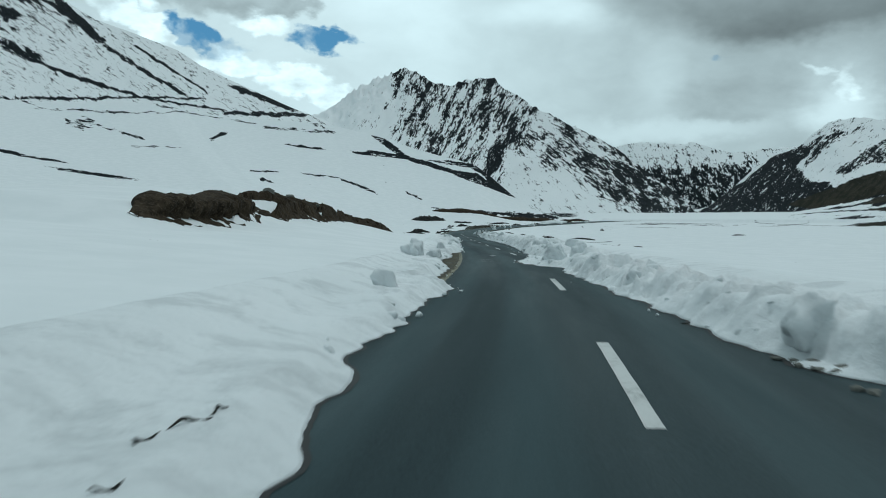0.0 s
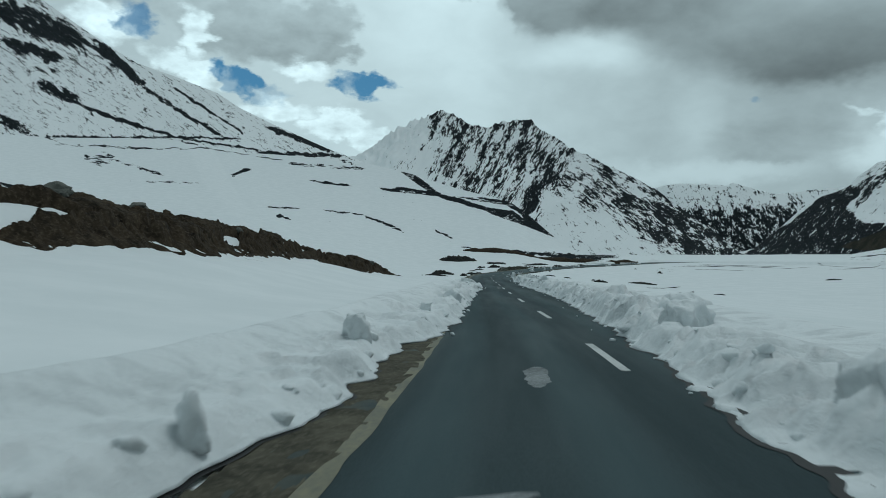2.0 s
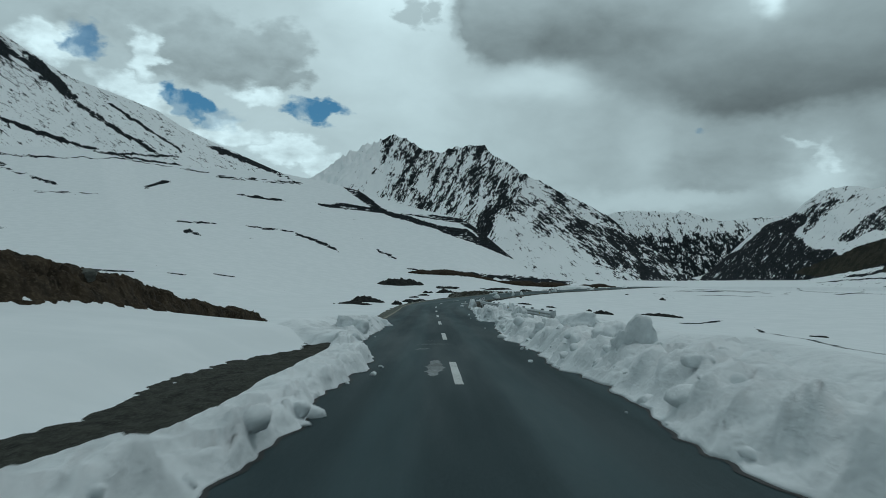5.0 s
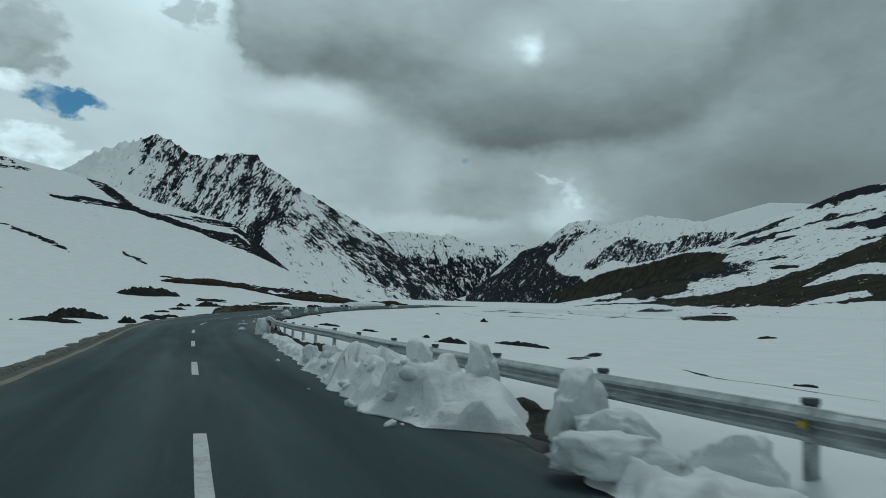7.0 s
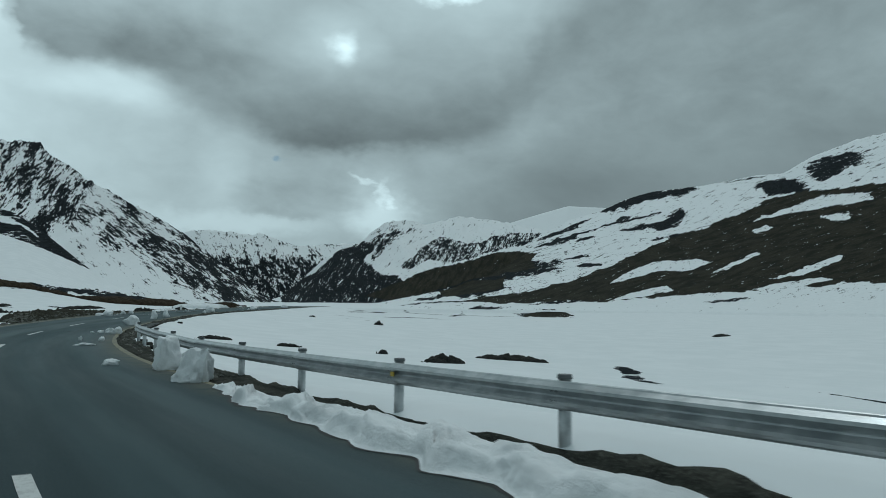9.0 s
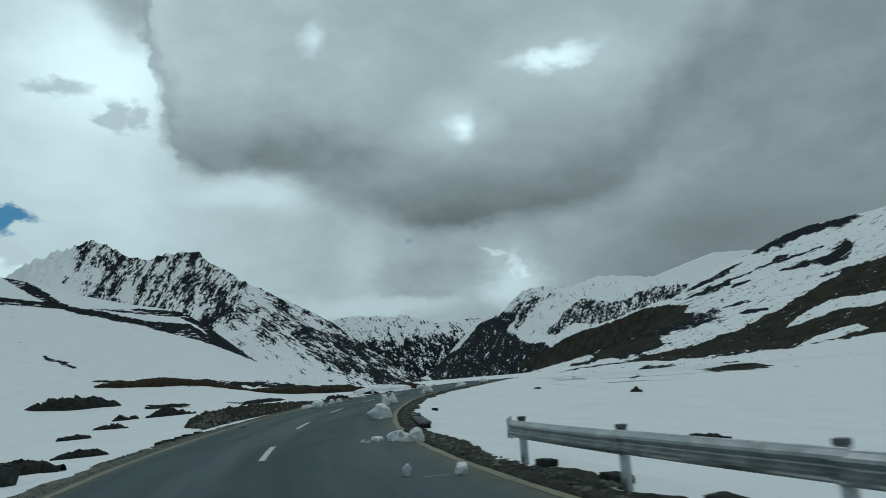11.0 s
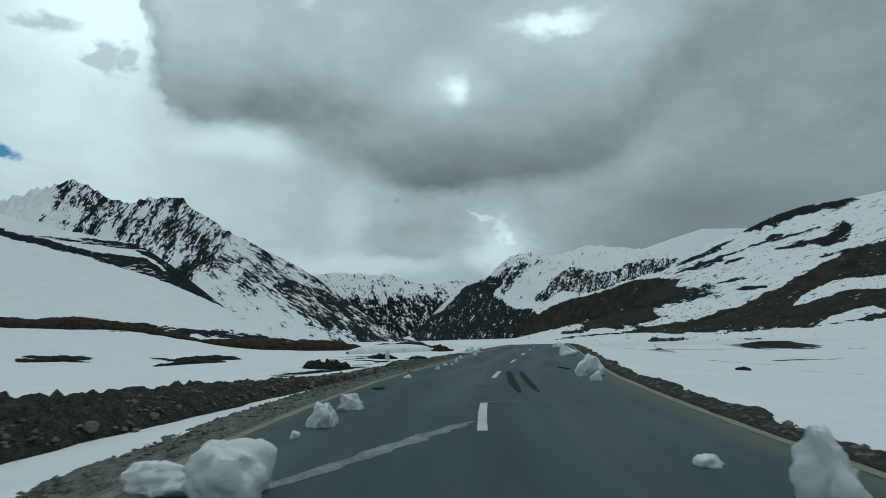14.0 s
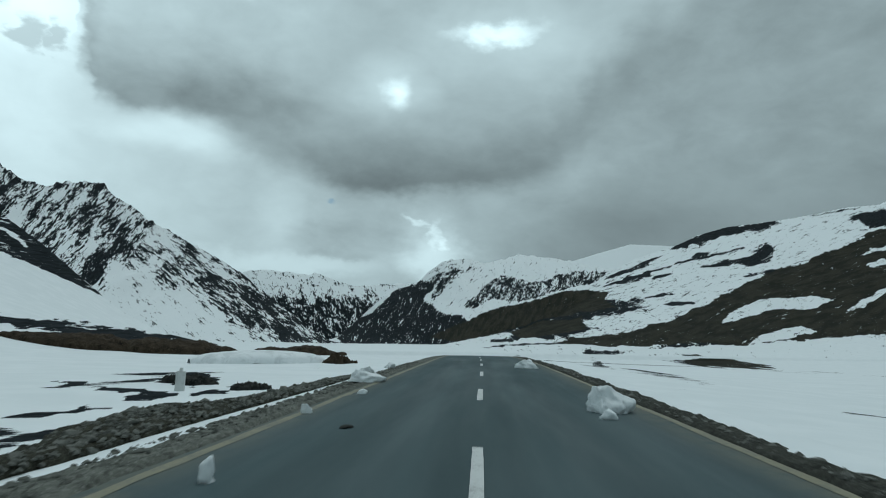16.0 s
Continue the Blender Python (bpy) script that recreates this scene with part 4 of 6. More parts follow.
LEFT_EDGE = ([-60, 0, 5, 7, 10, 13.5, 16, 17.5, 19.5, 21.2, 25, 28, 30, 34, 37, 39.5, 43.5, 46, 48, 49.5, 52.5, 58, 64, 70, 86, 92, 95, 98, 105, 114, 118],
             [-2.6, -2.5, -2.4, -2.65, -3.0, -2.9, -2.95, -2.76, -2.75, -3.36, -3.5, -3.45, -3.65, -4.0, -3.95, -3.66, -3.8, -3.65, -3.3, -3.05, -2.9, -2.85, -2.6, -2.5, -2.1, -1.85, -2.0, -2.7, -2.55, -2.6, -3.1])
RIGHT_EDGE = ([-60, 0, 8, 9.5, 12, 15, 19, 22, 25.5, 28.5, 30.5, 33, 34.5, 35.5, 38, 42, 49, 54, 57, 65, 79, 92, 98, 102, 107, 113, 114, 115, 117, 117.6, 119, 124, 130, 136, 141, 145, 148],
              [2.9, 2.8, 2.5, 1.87, 1.72, 1.4, 1.12, 0.85, 0.68, 0.8, 0.0, -0.75, -0.5, 0.5, 0.5, 0.7, 0.98, 1.42, 1.55, 2.05, 2.3, 2.2, 2.25, 2.05, 2.3, 2.6, 3.2, 3.75, 3.7, 2.7, 2.35, 2.5, 2.9, 3.1, 3.2, 3.3, 3.6])


def snow_bank(name, edge, reach, stature, side, start, end, label):
    s1 = np.arange(start, end, 0.1)
    v1 = np.concatenate([[-0.03, 0.0, 0.03], np.linspace(0.07, 1, 36)])
    s, v = np.meshgrid(s1, v1, indexing="ij")
    rim = np.abs(np.interp(s, *edge)) * np.sign(np.interp(s, *edge)) * side  # metres out from the middle
    rim = rim + 0.5 * (fractal(s / 1.3, s * 0 + side, 4, 12) - 0.5) + 0.25 * (cells2(s / 0.8, s * 0 + 5 * side, 3) - 0.5)
    wide = np.interp(s, *reach) - rim
    narrow = np.clip(wide / 3.2, 0.3, 1.0)
    out = rim + np.clip(v, 0, 1) ** 1.2 * wide + 0.12 * (v < 0)
    x, y, _ = on_road(s.ravel(), (out * side).ravel())
    floor = (land(x, y)[0] - np.interp(s.ravel(), ROAD_S, ROAD_Z)).reshape(s.shape)
    d = np.clip(out - rim, 0, None) / narrow
    taper = ease(s, end, end - 6) * ease(s, start - 1, start + 1)
    tall = (0.40 + 0.32 * fractal(s / 6, s * 0 + 3 * side, 3, 20)) * taper * np.interp(s, *stature)
    bent = 0.5 * fractal(s, out, 2, 8)
    clods = 0.46 * facets(s / 0.95 + bent, out / 0.8 + bent, 31) + 0.34 * facets(s / 0.42 + bent, out / 0.42, 57) + 0.14 * facets(s / 0.2, out / 0.2, 59) + 0.40 * (fractal(s / 1.6, out / 1.6, 4, 66) - 0.5)
    rough = (0.35 + 0.65 * fractal(s / 9, s * 0 + 40 * side, 2, 81)) * ease(d, 0.0, 0.4) * ease(d, 2.4, 1.0) * np.minimum(np.interp(s, *stature), 0.9) * (np.interp(s, [12, 18, 34, 60, 80], [0.14, 0.45, 0.55, 0.8, 0.9]) if side < 0 else 1.1)
    h = tall * ease(d, -0.10, 0.75 if side > 0 else 0.55) * (1 - ease(d, 1.4, 4.2)) + (floor + 0.10) * ease(d, 0.4, 3.0) + clods * rough
    if side > 0:
        # a slot melted clear between the pushed windrow and the old bank
        slot = ease(np.abs(out - np.interp(s, [96, 104, 112, 116], [3.75, 4.0, 4.3, 4.0]) - 0.3 * (fractal(s / 1.5, s * 0, 3, 44) - 0.5)), 0.62, 0.38) * ease(s, 95.5, 97.5) * ease(s, 117.6, 116.6)
        h = h + 0.28 * ease(out, 4.2, 4.6) * ease(out, 6.0, 5.2) * ease(s, 95, 97.5) * ease(s, 108, 105)
        h = h * (1 - slot) - 0.10 * slot
    else:
        slot = 0.0
    h = np.where(v < 0, -0.03, np.maximum(h, np.where(np.asarray(slot) > 0.3, -0.1, 0.05 * taper - 0.03)))
    h = floor - 0.05 + (h - floor + 0.05) * ease(v, 1.02, 0.72)
    h = np.where(v > 0.985, floor - 0.12, h)
    push = 0.10 * (fractal(s / 0.5, v * 6, 3, 91) - 0.5) * ease(d, 0.0, 0.3)
    # dark line along its foot: meltwater, with the snow's undercut shadow painted in
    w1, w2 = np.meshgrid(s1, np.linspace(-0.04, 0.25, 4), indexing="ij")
    ribbon("wet_shade_edge", w1, (rim[:, :1] + w2 + 0.05 * (fractal(w1 / 0.4, w1 * 0, 2, 5) - 0.5)) * side, 0.036 - 0.03 * ((rim[:, :1] + w2) / 4) ** 2 + 0 * w1, WET_SHADE, road, "dark wet asphalt with painted undercut shadow at the foot of the snow")
    ob = ribbon(name, s, (out + push) * side, h, SNOW, None, label)
    return tagged(ob, category="snow bank", kind="stuff"), (s, out * side, h, d)


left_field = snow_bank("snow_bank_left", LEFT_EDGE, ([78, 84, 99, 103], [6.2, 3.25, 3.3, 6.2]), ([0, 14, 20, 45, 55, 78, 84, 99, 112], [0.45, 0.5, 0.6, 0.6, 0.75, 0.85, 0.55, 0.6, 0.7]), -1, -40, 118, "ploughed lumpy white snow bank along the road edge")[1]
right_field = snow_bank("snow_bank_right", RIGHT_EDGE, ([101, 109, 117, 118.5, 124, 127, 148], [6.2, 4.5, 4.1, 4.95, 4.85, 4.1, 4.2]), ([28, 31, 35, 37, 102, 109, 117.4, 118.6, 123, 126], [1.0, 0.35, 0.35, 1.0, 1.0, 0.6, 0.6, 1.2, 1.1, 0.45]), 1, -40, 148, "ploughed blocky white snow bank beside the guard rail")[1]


# ---------------------------------------------------------------- verges, berms and earth banks
def strip(name, start, end, inner, outer, side, mat, lift, bumps, label, seed, kind="structure", heap=None):
    """A ragged strip of gravel or soil beside the road, lying on the ground."""
    s1 = np.arange(start, end, 0.22)
    v1 = np.concatenate([[0.0], np.linspace(0.02, 0.98, 22), [1.0]])
    s, v = np.meshgrid(s1, v1, indexing="ij")
    a = np.interp(s, *inner) + 0.35 * (fractal(s / 1.1, s * 0 + seed, 4, seed) - 0.5)
    b = np.interp(s, *outer) + 1.0 * (fractal(s / 1.6, s * 0 + seed + 7, 4, seed + 2) - 0.5)
    b = np.maximum(b, a + 0.05)
    u = (a + v * (b - a)) * side
    x, y, z = on_road(s.ravel(), u.ravel())
    floor = np.maximum(np.where(np.abs(u.ravel()) < 4.0, z + 0.03 * (1 - (u.ravel() / 4) ** 2) - 0.01, -99), land(x, y)[0]).reshape(s.shape)
    clump = bumps * (fractal(s / 0.5, u / 0.5, 4, seed + 4) - 0.35) + bumps * 0.8 * (0.4 - cells2(s / 0.28, u / 0.28, seed))
    edge = ease(v, 0.0, 0.12) * ease(v, 1.0, 0.86)
    if heap:
        grow = np.interp(s, *heap)
        h = floor + grow * (lift * np.sqrt(np.clip(1 - (2 * v - 1) ** 2, 0, 1)) + clump * edge) - 0.10 * (1 - edge)
    else:
        h = floor + (lift + clump) * edge - 0.05 * (1 - edge)
    ob = sheet(name, x.reshape(s.shape), y.reshape(s.shape), h, mat, None, label)
    return tagged(ob, category="verge", kind=kind)


strip("verge_left_early", 19.5, 51, ([20, 50], [3.0, 3.06]), ([24, 50], [4.6, 4.2]), -1, SAND, 0.012, 0.02, "strip of brown gravel between asphalt and snow bank", 11)
strip("verge_left_gap", 78, 101, ([78, 101], [2.9, 2.9]), ([78, 84, 96, 101], [3.6, 5.3, 5.2, 3.4]), -1, DARK_SOIL, 0.04, 0.08, "muddy gravel strip bared behind the snow bank", 12)
strip("verge_left", 112, 310, ([112, 310], [3.78, 3.75]), ([112, 118, 170, 184, 190, 196, 206, 215, 225, 235, 300], [4.0, 4.5, 4.5, 4.7, 4.5, 4.5, 4.8, 5.4, 5.9, 4.9, 4.9]), -1, GRAVEL, 0.04, 0.05, "stony grey gravel shoulder beside the road", 13)
strip("verge_right", 140, 310, ([140, 310], [3.9, 3.9]), ([140, 150, 165, 180, 190, 200, 215, 250, 300], [4.6, 5.0, 4.95, 4.7, 4.6, 4.7, 4.8, 4.8, 4.9]), 1, DARK_SOIL, 0.05, 0.09, "dark soil shoulder between road and snow", 14)
strip("gutter_right", 114, 150, ([114, 150], [3.95, 3.9]), ([114, 118, 124, 140, 150], [4.7, 4.9, 4.85, 4.85, 4.6]), 1, DARK_SOIL, 0.07, 0.06, "wet dark gutter of gravel under the guard rail", 15)
HEAP = ([197, 199, 203, 212, 218, 223, 230, 245, 258, 262], [0.1, 0.5, 1.0, 1.0, 0.7, 0.5, 0.32, 0.30, 0.22, 0.05])
BERM_IN, BERM_OUT = ([197, 204, 211, 216, 222, 230, 240, 250, 262], [7.0, 7.4, 7.1, 6.6, 6.2, 5.7, 5.9, 5.7, 5.6]), ([197.5, 200, 203, 206, 215, 220, 222, 226, 230, 234, 237, 239, 243, 246, 262], [7.3, 8.8, 10.4, 11.2, 10.8, 9.9, 8.3, 7.2, 6.7, 6.5, 6.6, 7.6, 8.2, 6.8, 6.4])


def berm_height(s, u):
    """How high the rubble berm stands over the ground."""
    lo, hi = np.interp(s, *BERM_IN), np.interp(s, *BERM_OUT)
    v = np.clip((np.abs(u) - lo) / (hi - lo), 0, 1)
    return np.interp(s, *HEAP) * 0.58 * np.sqrt(1 - (2 * v - 1) ** 2)



# brown-green rubble; its darkest tone paints in the shade between stones
RUBBLE = make_grit_material("rubble_with_shaded_gaps", (0.011, 0.012, 0.009), (0.044, 0.044, 0.033), (0.15, 0.15, 0.12), 4.5)
berm = strip("rubble_berm", 197, 262, BERM_IN, BERM_OUT, -1, RUBBLE, 0.55, 0.62, "long low berm of dug stones and soil", 16, "structure", HEAP)


def ridge(name, line, half, tall, mat, label, seed, steep=1.0, lumps=0.5, gaps=0.75):
    """A lumpy bank of earth along a line of places."""
    pts = np.array(line, float)
    run = np.concatenate([[0], np.hypot(*np.diff(pts, axis=0).T).cumsum()])
    t1 = np.linspace(0, run[-1], max(24, int(run[-1] / 0.35)))
    px, py = np.interp(t1, run, pts[:, 0]), np.interp(t1, run, pts[:, 1])
    gx, gy = np.gradient(px), np.gradient(py)
    g = np.hypot(gx, gy)
    v1 = np.linspace(-1, 1, 25)
    t, v = np.meshgrid(t1, v1, indexing="ij")
    ends = ease(t, 0, 2.5 * half) * ease(t, run[-1], run[-1] - 2.5 * half)
    grow = np.clip(2.6 * fractal(t / (2.2 * half), t * 0 + seed, 3, seed) - gaps, 0.02, 1.4) * (0.25 + 0.75 * ends)
    off = v * half * grow + half * 0.8 * (fractal(t / (2.5 * half), t * 0, 3, seed + 5) - 0.5)
    x, y = px[:, None] - (gy / g)[:, None] * off, py[:, None] + (gx / g)[:, None] * off
    floor = land(x.ravel(), y.ravel())[0].reshape(x.shape)
    body = np.clip(1 - np.abs(v) ** 2.2, 0, 1) ** steep
    clod = lumps * tall * ((fractal(x / 0.9, y / 0.9, 4, seed + 9) - 0.5) + 0.6 * (0.45 - cells2(x / 0.8, y / 0.8, seed)))
    z = floor + tall * grow * body + clod * ease(body, 0, 0.4) - 0.18 * (1 - ease(body, 0, 0.15))
    ob = sheet(name, x, y, z, mat, None, label)
    return ob


def earth_bank(name, start, end, overhang, pockets, mat, label, seed):
    """A cut bank: hollowed under a lip of turf, or a rough slope with snow lying in its pockets."""
    s, v = np.meshgrid(np.arange(start, end, 0.1), np.concatenate([[0], np.linspace(0.02, 1, 40)]), indexing="ij")
    foot, top = bank_edges(s)
    ends = ease(s, start, start + 3.5) * ease(s, end, end - 5)
    scallop = 0.5 * (cells2(s / 1.5, s * 0 + seed, seed) - 0.5) + 0.5 * (fractal(s / 0.7, s * 0 + seed, 3, seed) - 0.5)
    near, far = foot - 0.10 + scallop, top + 0.7 + 1.2 * (fractal(s / 2.4, s * 0 + 9, 3, seed + 1) - 0.5)
    middle = near + 0.45 * (far - near)
    near, far = middle + (near - middle) * (0.25 + 0.75 * ends), middle + (far - middle) * (0.25 + 0.75 * ends)
    out = near + v * (far - near)
    x, y, _ = on_road(s.ravel(), -out.ravel())
    floor = land(x, y)[0].reshape(s.shape)
    lump = 0.40 * (fractal(s / 1.1, out / 0.8, 4, seed + 4) - 0.5) + 0.30 * facets(s / 0.9, out / 0.7, seed + 5) + 0.14 * facets(s / 0.35, out / 0.3, seed + 6)
    window = ease(v, 0.02, 0.16) * ease(v, 1.0, 0.75)
    h = (0.14 * ease(v, 0.0, 0.05) + 0.22 * ease(v, 0.1, 0.3)) * ends * ease(v, 1.0, 0.85) + lump * window * (1 - 0.75 * overhang * ease(v, 0.35, 0.5)) * (0.4 + 0.6 * ends)
    h = h - 0.22 * (1 - ease(v, 0, 0.04)) - 0.22 * ease(v, 0.9, 1.0)
    h = h - pockets * 0.75 * ease(fractal(s / 3.2, out / 0.75, 3, seed + 8), 0.55, 0.62) * ease(v, 0.2, 0.3)
    # the lip leans out over the hollow beneath it
    lip = overhang * ends * (0.55 * ease(v, 0.22, 0.34) * ease(v, 0.62, 0.42) - 0.25 * ease(np.abs(v - 0.16), 0.10, 0.02))
    h = h + 0.30 * overhang * ends * ease(v, 0.26, 0.36) * ease(v, 0.95, 0.5)
    x, y, _ = on_road(s.ravel(), -(out - lip * (0.6 + 0.8 * fractal(s / 0.8, s * 0, 3, seed + 2))).ravel())
    return tagged(sheet(name, x.reshape(s.shape), y.reshape(s.shape), floor + h, mat, None, label), category="earth bank", kind="structure")


earth_bank("earth_bank_near", 31.2, 51.5, 1.0, 0.0, SOIL, "overhanging brown turf bank melting out of the snow", 3)
earth_bank("earth_bank_middle", 49.0, 89.0, 0.35, 1.0, SOIL, "broken brown earth bank with stones and pockets of snow", 4)
earth_bank("earth_bank_end", 85.0, 127.0, 0.2, 0.7, SOIL, "narrow tail of dark brown earth in the snow", 5)
tagged(ridge("turf_terrace", [(-48, 310), (-35, 312), (-14, 306.5), (-4, 304), (8, 307), (19, 313)], 2.8, 1.05, SOIL, "long brown turf terrace across the snowfield", 6, 0.7, 0.45, 0.3), category="earth bank", kind="structure")


# ---------------------------------------------------------------- stones
def stone_mesh(name, seed, flat=0.7, cuts=1):
    rng = random.Random(seed)
    bm = bmesh.new()
    bmesh.ops.create_icosphere(bm, subdivisions=cuts, radius=0.5)
    shift = Vector((rng.random() * 50, rng.random() * 50, 0))
    for v in bm.verts:
        f = 1 + 0.55 * (noise.noise(v.co * 2.1 + shift)) + 0.25 * noise.noise(v.co * 5 + shift)
        v.co = Vector((v.co.x * f * rng.uniform(0.9, 1.1), v.co.y * f, v.co.z * f * flat))
    data = bpy.data.meshes.new(name)
    bm.to_mesh(data)
    bm.free()
    data.materials.append(STONE)
    return data


STONES = [stone_mesh("stone", k, 0.55 + 0.1 * (k % 4)) for k in range(8)]
rng = random.Random(5)
stone_spots = []
while len(stone_spots) < 300:
    s = 199 + 59 * rng.random() ** 1.6
    lo, hi = np.interp(s, *BERM_IN) - 0.1, np.interp(s, *BERM_OUT) + 0.1
    stone_spots.append((s, -rng.uniform(lo, hi), rng.choice((0.10, 0.12, 0.14, 0.17, 0.20, 0.26))))
for s, u, size in stone_spots:
    x, y, _ = on_road(s, u)
    z = land(np.array([x]), np.array([y]))[0][0] + float(berm_height(s, u)) + 0.04
    ob = new("stone", rng.choice(STONES))
    ob.parent = berm
    ob.location, ob.rotation_euler, ob.scale = (x, y, z), (rng.uniform(-0.4, 0.4), rng.uniform(-0.4, 0.4), rng.uniform(0, 6.3)), (size * rng.uniform(0.8, 1.5), size, size)


def scatter(name, spots, label, seed):
    """Loose pebbles, too many to count, in one mesh."""
    rng = np.random.default_rng(seed)
    shape = np.array([(0, 0, 1), (0.9, 0, 0.3), (0.28, 0.85, 0.3), (-0.72, 0.53, 0.3), (-0.72, -0.53, 0.3), (0.28, -0.85, 0.3), (0.7, 0.5, -0.4), (-0.3, 0.85, -0.4), (-0.9, 0, -0.4), (-0.3, -0.85, -0.4), (0.7, -0.5, -0.4)])
    tris = [(0, 1, 2), (0, 2, 3), (0, 3, 4), (0, 4, 5), (0, 5, 1), (1, 6, 2), (2, 6, 7), (2, 7, 3), (3, 7, 8), (3, 8, 4), (4, 8, 9), (4, 9, 5), (5, 9, 10), (5, 10, 1), (1, 10, 6)]
    points, faces = [], []
    for x, y, z, size in spots:
        a = rng.uniform(0, 6.28)
        p = shape * rng.uniform(0.6, 1.3, (11, 3)) * (size * 0.5 * rng.uniform(0.8, 1.6), size * 0.5, size * 0.36)
        p = np.stack([p[:, 0] * math.cos(a) - p[:, 1] * math.sin(a), p[:, 0] * math.sin(a) + p[:, 1] * math.cos(a), p[:, 2]], -1) + (x, y, z)
        k = len(points)
        points.extend(p)
        faces.extend([(i + k, j + k, m + k) for i, j, m in tris])
    return tagged(mesh_object(name, points, faces, STONE, None, label, False), category="gravel", kind="stuff")


def verge_spots(count, start, end, lo, hi, side, sizes, seed, lift=0.05):
    r = np.random.default_rng(seed)
    s, w = r.uniform(start, end, count), r.uniform(0, 1, count)
    u = side * (np.interp(s, *lo) + w * (np.interp(s, *hi) - np.interp(s, *lo)))
    x, y, _ = on_road(s, u)
    z = land(x, y)[0] + (berm_height(s, u) + 0.03 if lift > 0.3 else lift)
    return list(zip(x, y, z, r.choice(sizes, count)))


scatter("loose_gravel_left", verge_spots(4200, 176, 275, ([176, 275], [3.8, 3.9]), ([176, 184, 190, 196, 206, 215, 225, 235, 300], [4.5, 4.6, 4.5, 4.4, 4.7, 5.3, 5.8, 4.9, 4.9]), -1, (0.03, 0.04, 0.06, 0.08, 0.12), 1), "loose grey broken stones on the shoulder", 1)
scatter("loose_gravel_right", verge_spots(1500, 150, 275, ([150, 275], [4.1, 4.1]), ([150, 165, 180, 195, 215, 250, 300], [4.8, 4.7, 4.5, 4.5, 4.6, 4.6, 4.7]), 1, (0.05, 0.07, 0.1, 0.16), 2), "loose dark pebbles on the shoulder", 2)
scatter("berm_rubble", verge_spots(5500, 197.5, 260, BERM_IN, BERM_OUT, -1, (0.05, 0.07, 0.09, 0.12, 0.16), 3, 0.45), "small stones heaped on the berm", 3)


def outcrop(x, y, wide, tall, label, seed, stretch=0.55, turn=0.0, dark=True):
    """A low hummock of rock showing through the snow."""
    n1, n2 = 56, 32
    a, r = np.meshgrid(np.linspace(-1, 1, n1), np.linspace(-1, 1, n2), indexing="ij")
    reach = np.hypot(a, r)
    wob = 0.9 * (fractal(a * 1.9 + seed, r * 1.2, 4, seed, 0.6) - 0.5) + 0.25 * np.abs(r) * (1 - np.abs(a))
    body = np.clip(1 - (reach + wob + 0.1) ** 2, -0.3, 1)
    c, s = math.cos(turn), math.sin(turn)
    gx, gy = x + (a * c - r * stretch * s) * wide * 0.62, y + (a * s + r * stretch * c) * wide * 0.62
    floor = land(gx.ravel(), gy.ravel())[0].reshape(gx.shape)
    rug = crests(a * 3 + seed, r * 2.4, 4, seed + 3) - 0.35
    jag = facets(a * 4.5 + seed, r * 3, seed + 5) + 0.5 * facets(a * 9 + seed, r * 7, seed + 6)
    lop = 0.45 + 0.9 * fractal(a * 0.8 + 3 * seed, r * 0.6, 2, seed + 8)
    z = floor - 0.10 + 0.16 * np.clip(body * 4, -1, 1) + tall * np.clip(body, 0, 1) ** 0.9 * lop * (0.5 + 0.8 * rug + 0.45 * jag)
    z = np.where(body <= 0, floor - 0.15, z)
    return tagged(sheet("rock_outcrop", gx, gy, z, DARK_ROCK if dark else SOIL, None), label, "rock", "rocks in the snow")


ROCKS = [(8.7, 172.6, 4.6, 0.45, 0.3), (-0.3, 171.8, 0.8, 0.25, 0.6), (-5.3, 174.1, 1.3, 0.2, 0.5), (48.8, 192.4, 3.5, 0.2, 0.3), (18.0, 145.7, 1.5, 0.13, 0.4),
         (16.7, 216.8, 1.0, 0.5, 0.8), (-30.7, 175.6, 4.6, 1.0, 0.5), (-30.4, 167.6, 4.8, 0.45, 0.4), (-25.1, 169.3, 1.2, 0.6, 0.7),
         (-45.0, 279.8, 11.5, 1.9, 0.5), (-25.2, 180.0, 2.2, 0.55, 0.6), (-24.5, 185.2, 1.8, 0.3, 0.5), (-27.8, 198.4, 1.8, 0.25, 0.6)]
ROCKS_FAR = [(-27.4, 207.5, 1.9, 0.4, 0.6), (-25.7, 226.2, 3.8, 0.8, 0.5), (-29.9, 227.0, 1.4, 0.42, 0.7), (-29.5, 232.0, 1.2, 0.45, 0.7), (-30.6, 276.7, 6.0, 0.65, 0.4),
             (-16.6, 272.9, 7.0, 0.5, 0.3), (-9.0, 237.6, 2.4, 0.5, 0.5), (-16.8, 255.8, 5.0, 0.5, 0.4), (11.7, 228.9, 0.7, 0.2, 0.6),
             (-2.7, 252.7, 1.9, 0.55, 0.6), (-0.8, 249.4, 1.3, 0.25, 0.6), (-8.8, 178.4, 2.4, 0.22, 0.35), (0.6, 166.0, 2.6, 0.4, 0.5)]
for k, (x, y, wide, tall, stretch) in enumerate(ROCKS + ROCKS_FAR):
    outcrop(x, y, wide, tall, "wide dark rock hummock half buried in snow" if wide > 3 else "small dark rock poking through the snow", 20 + k, stretch, 0.4 * math.sin(k * 2.3))


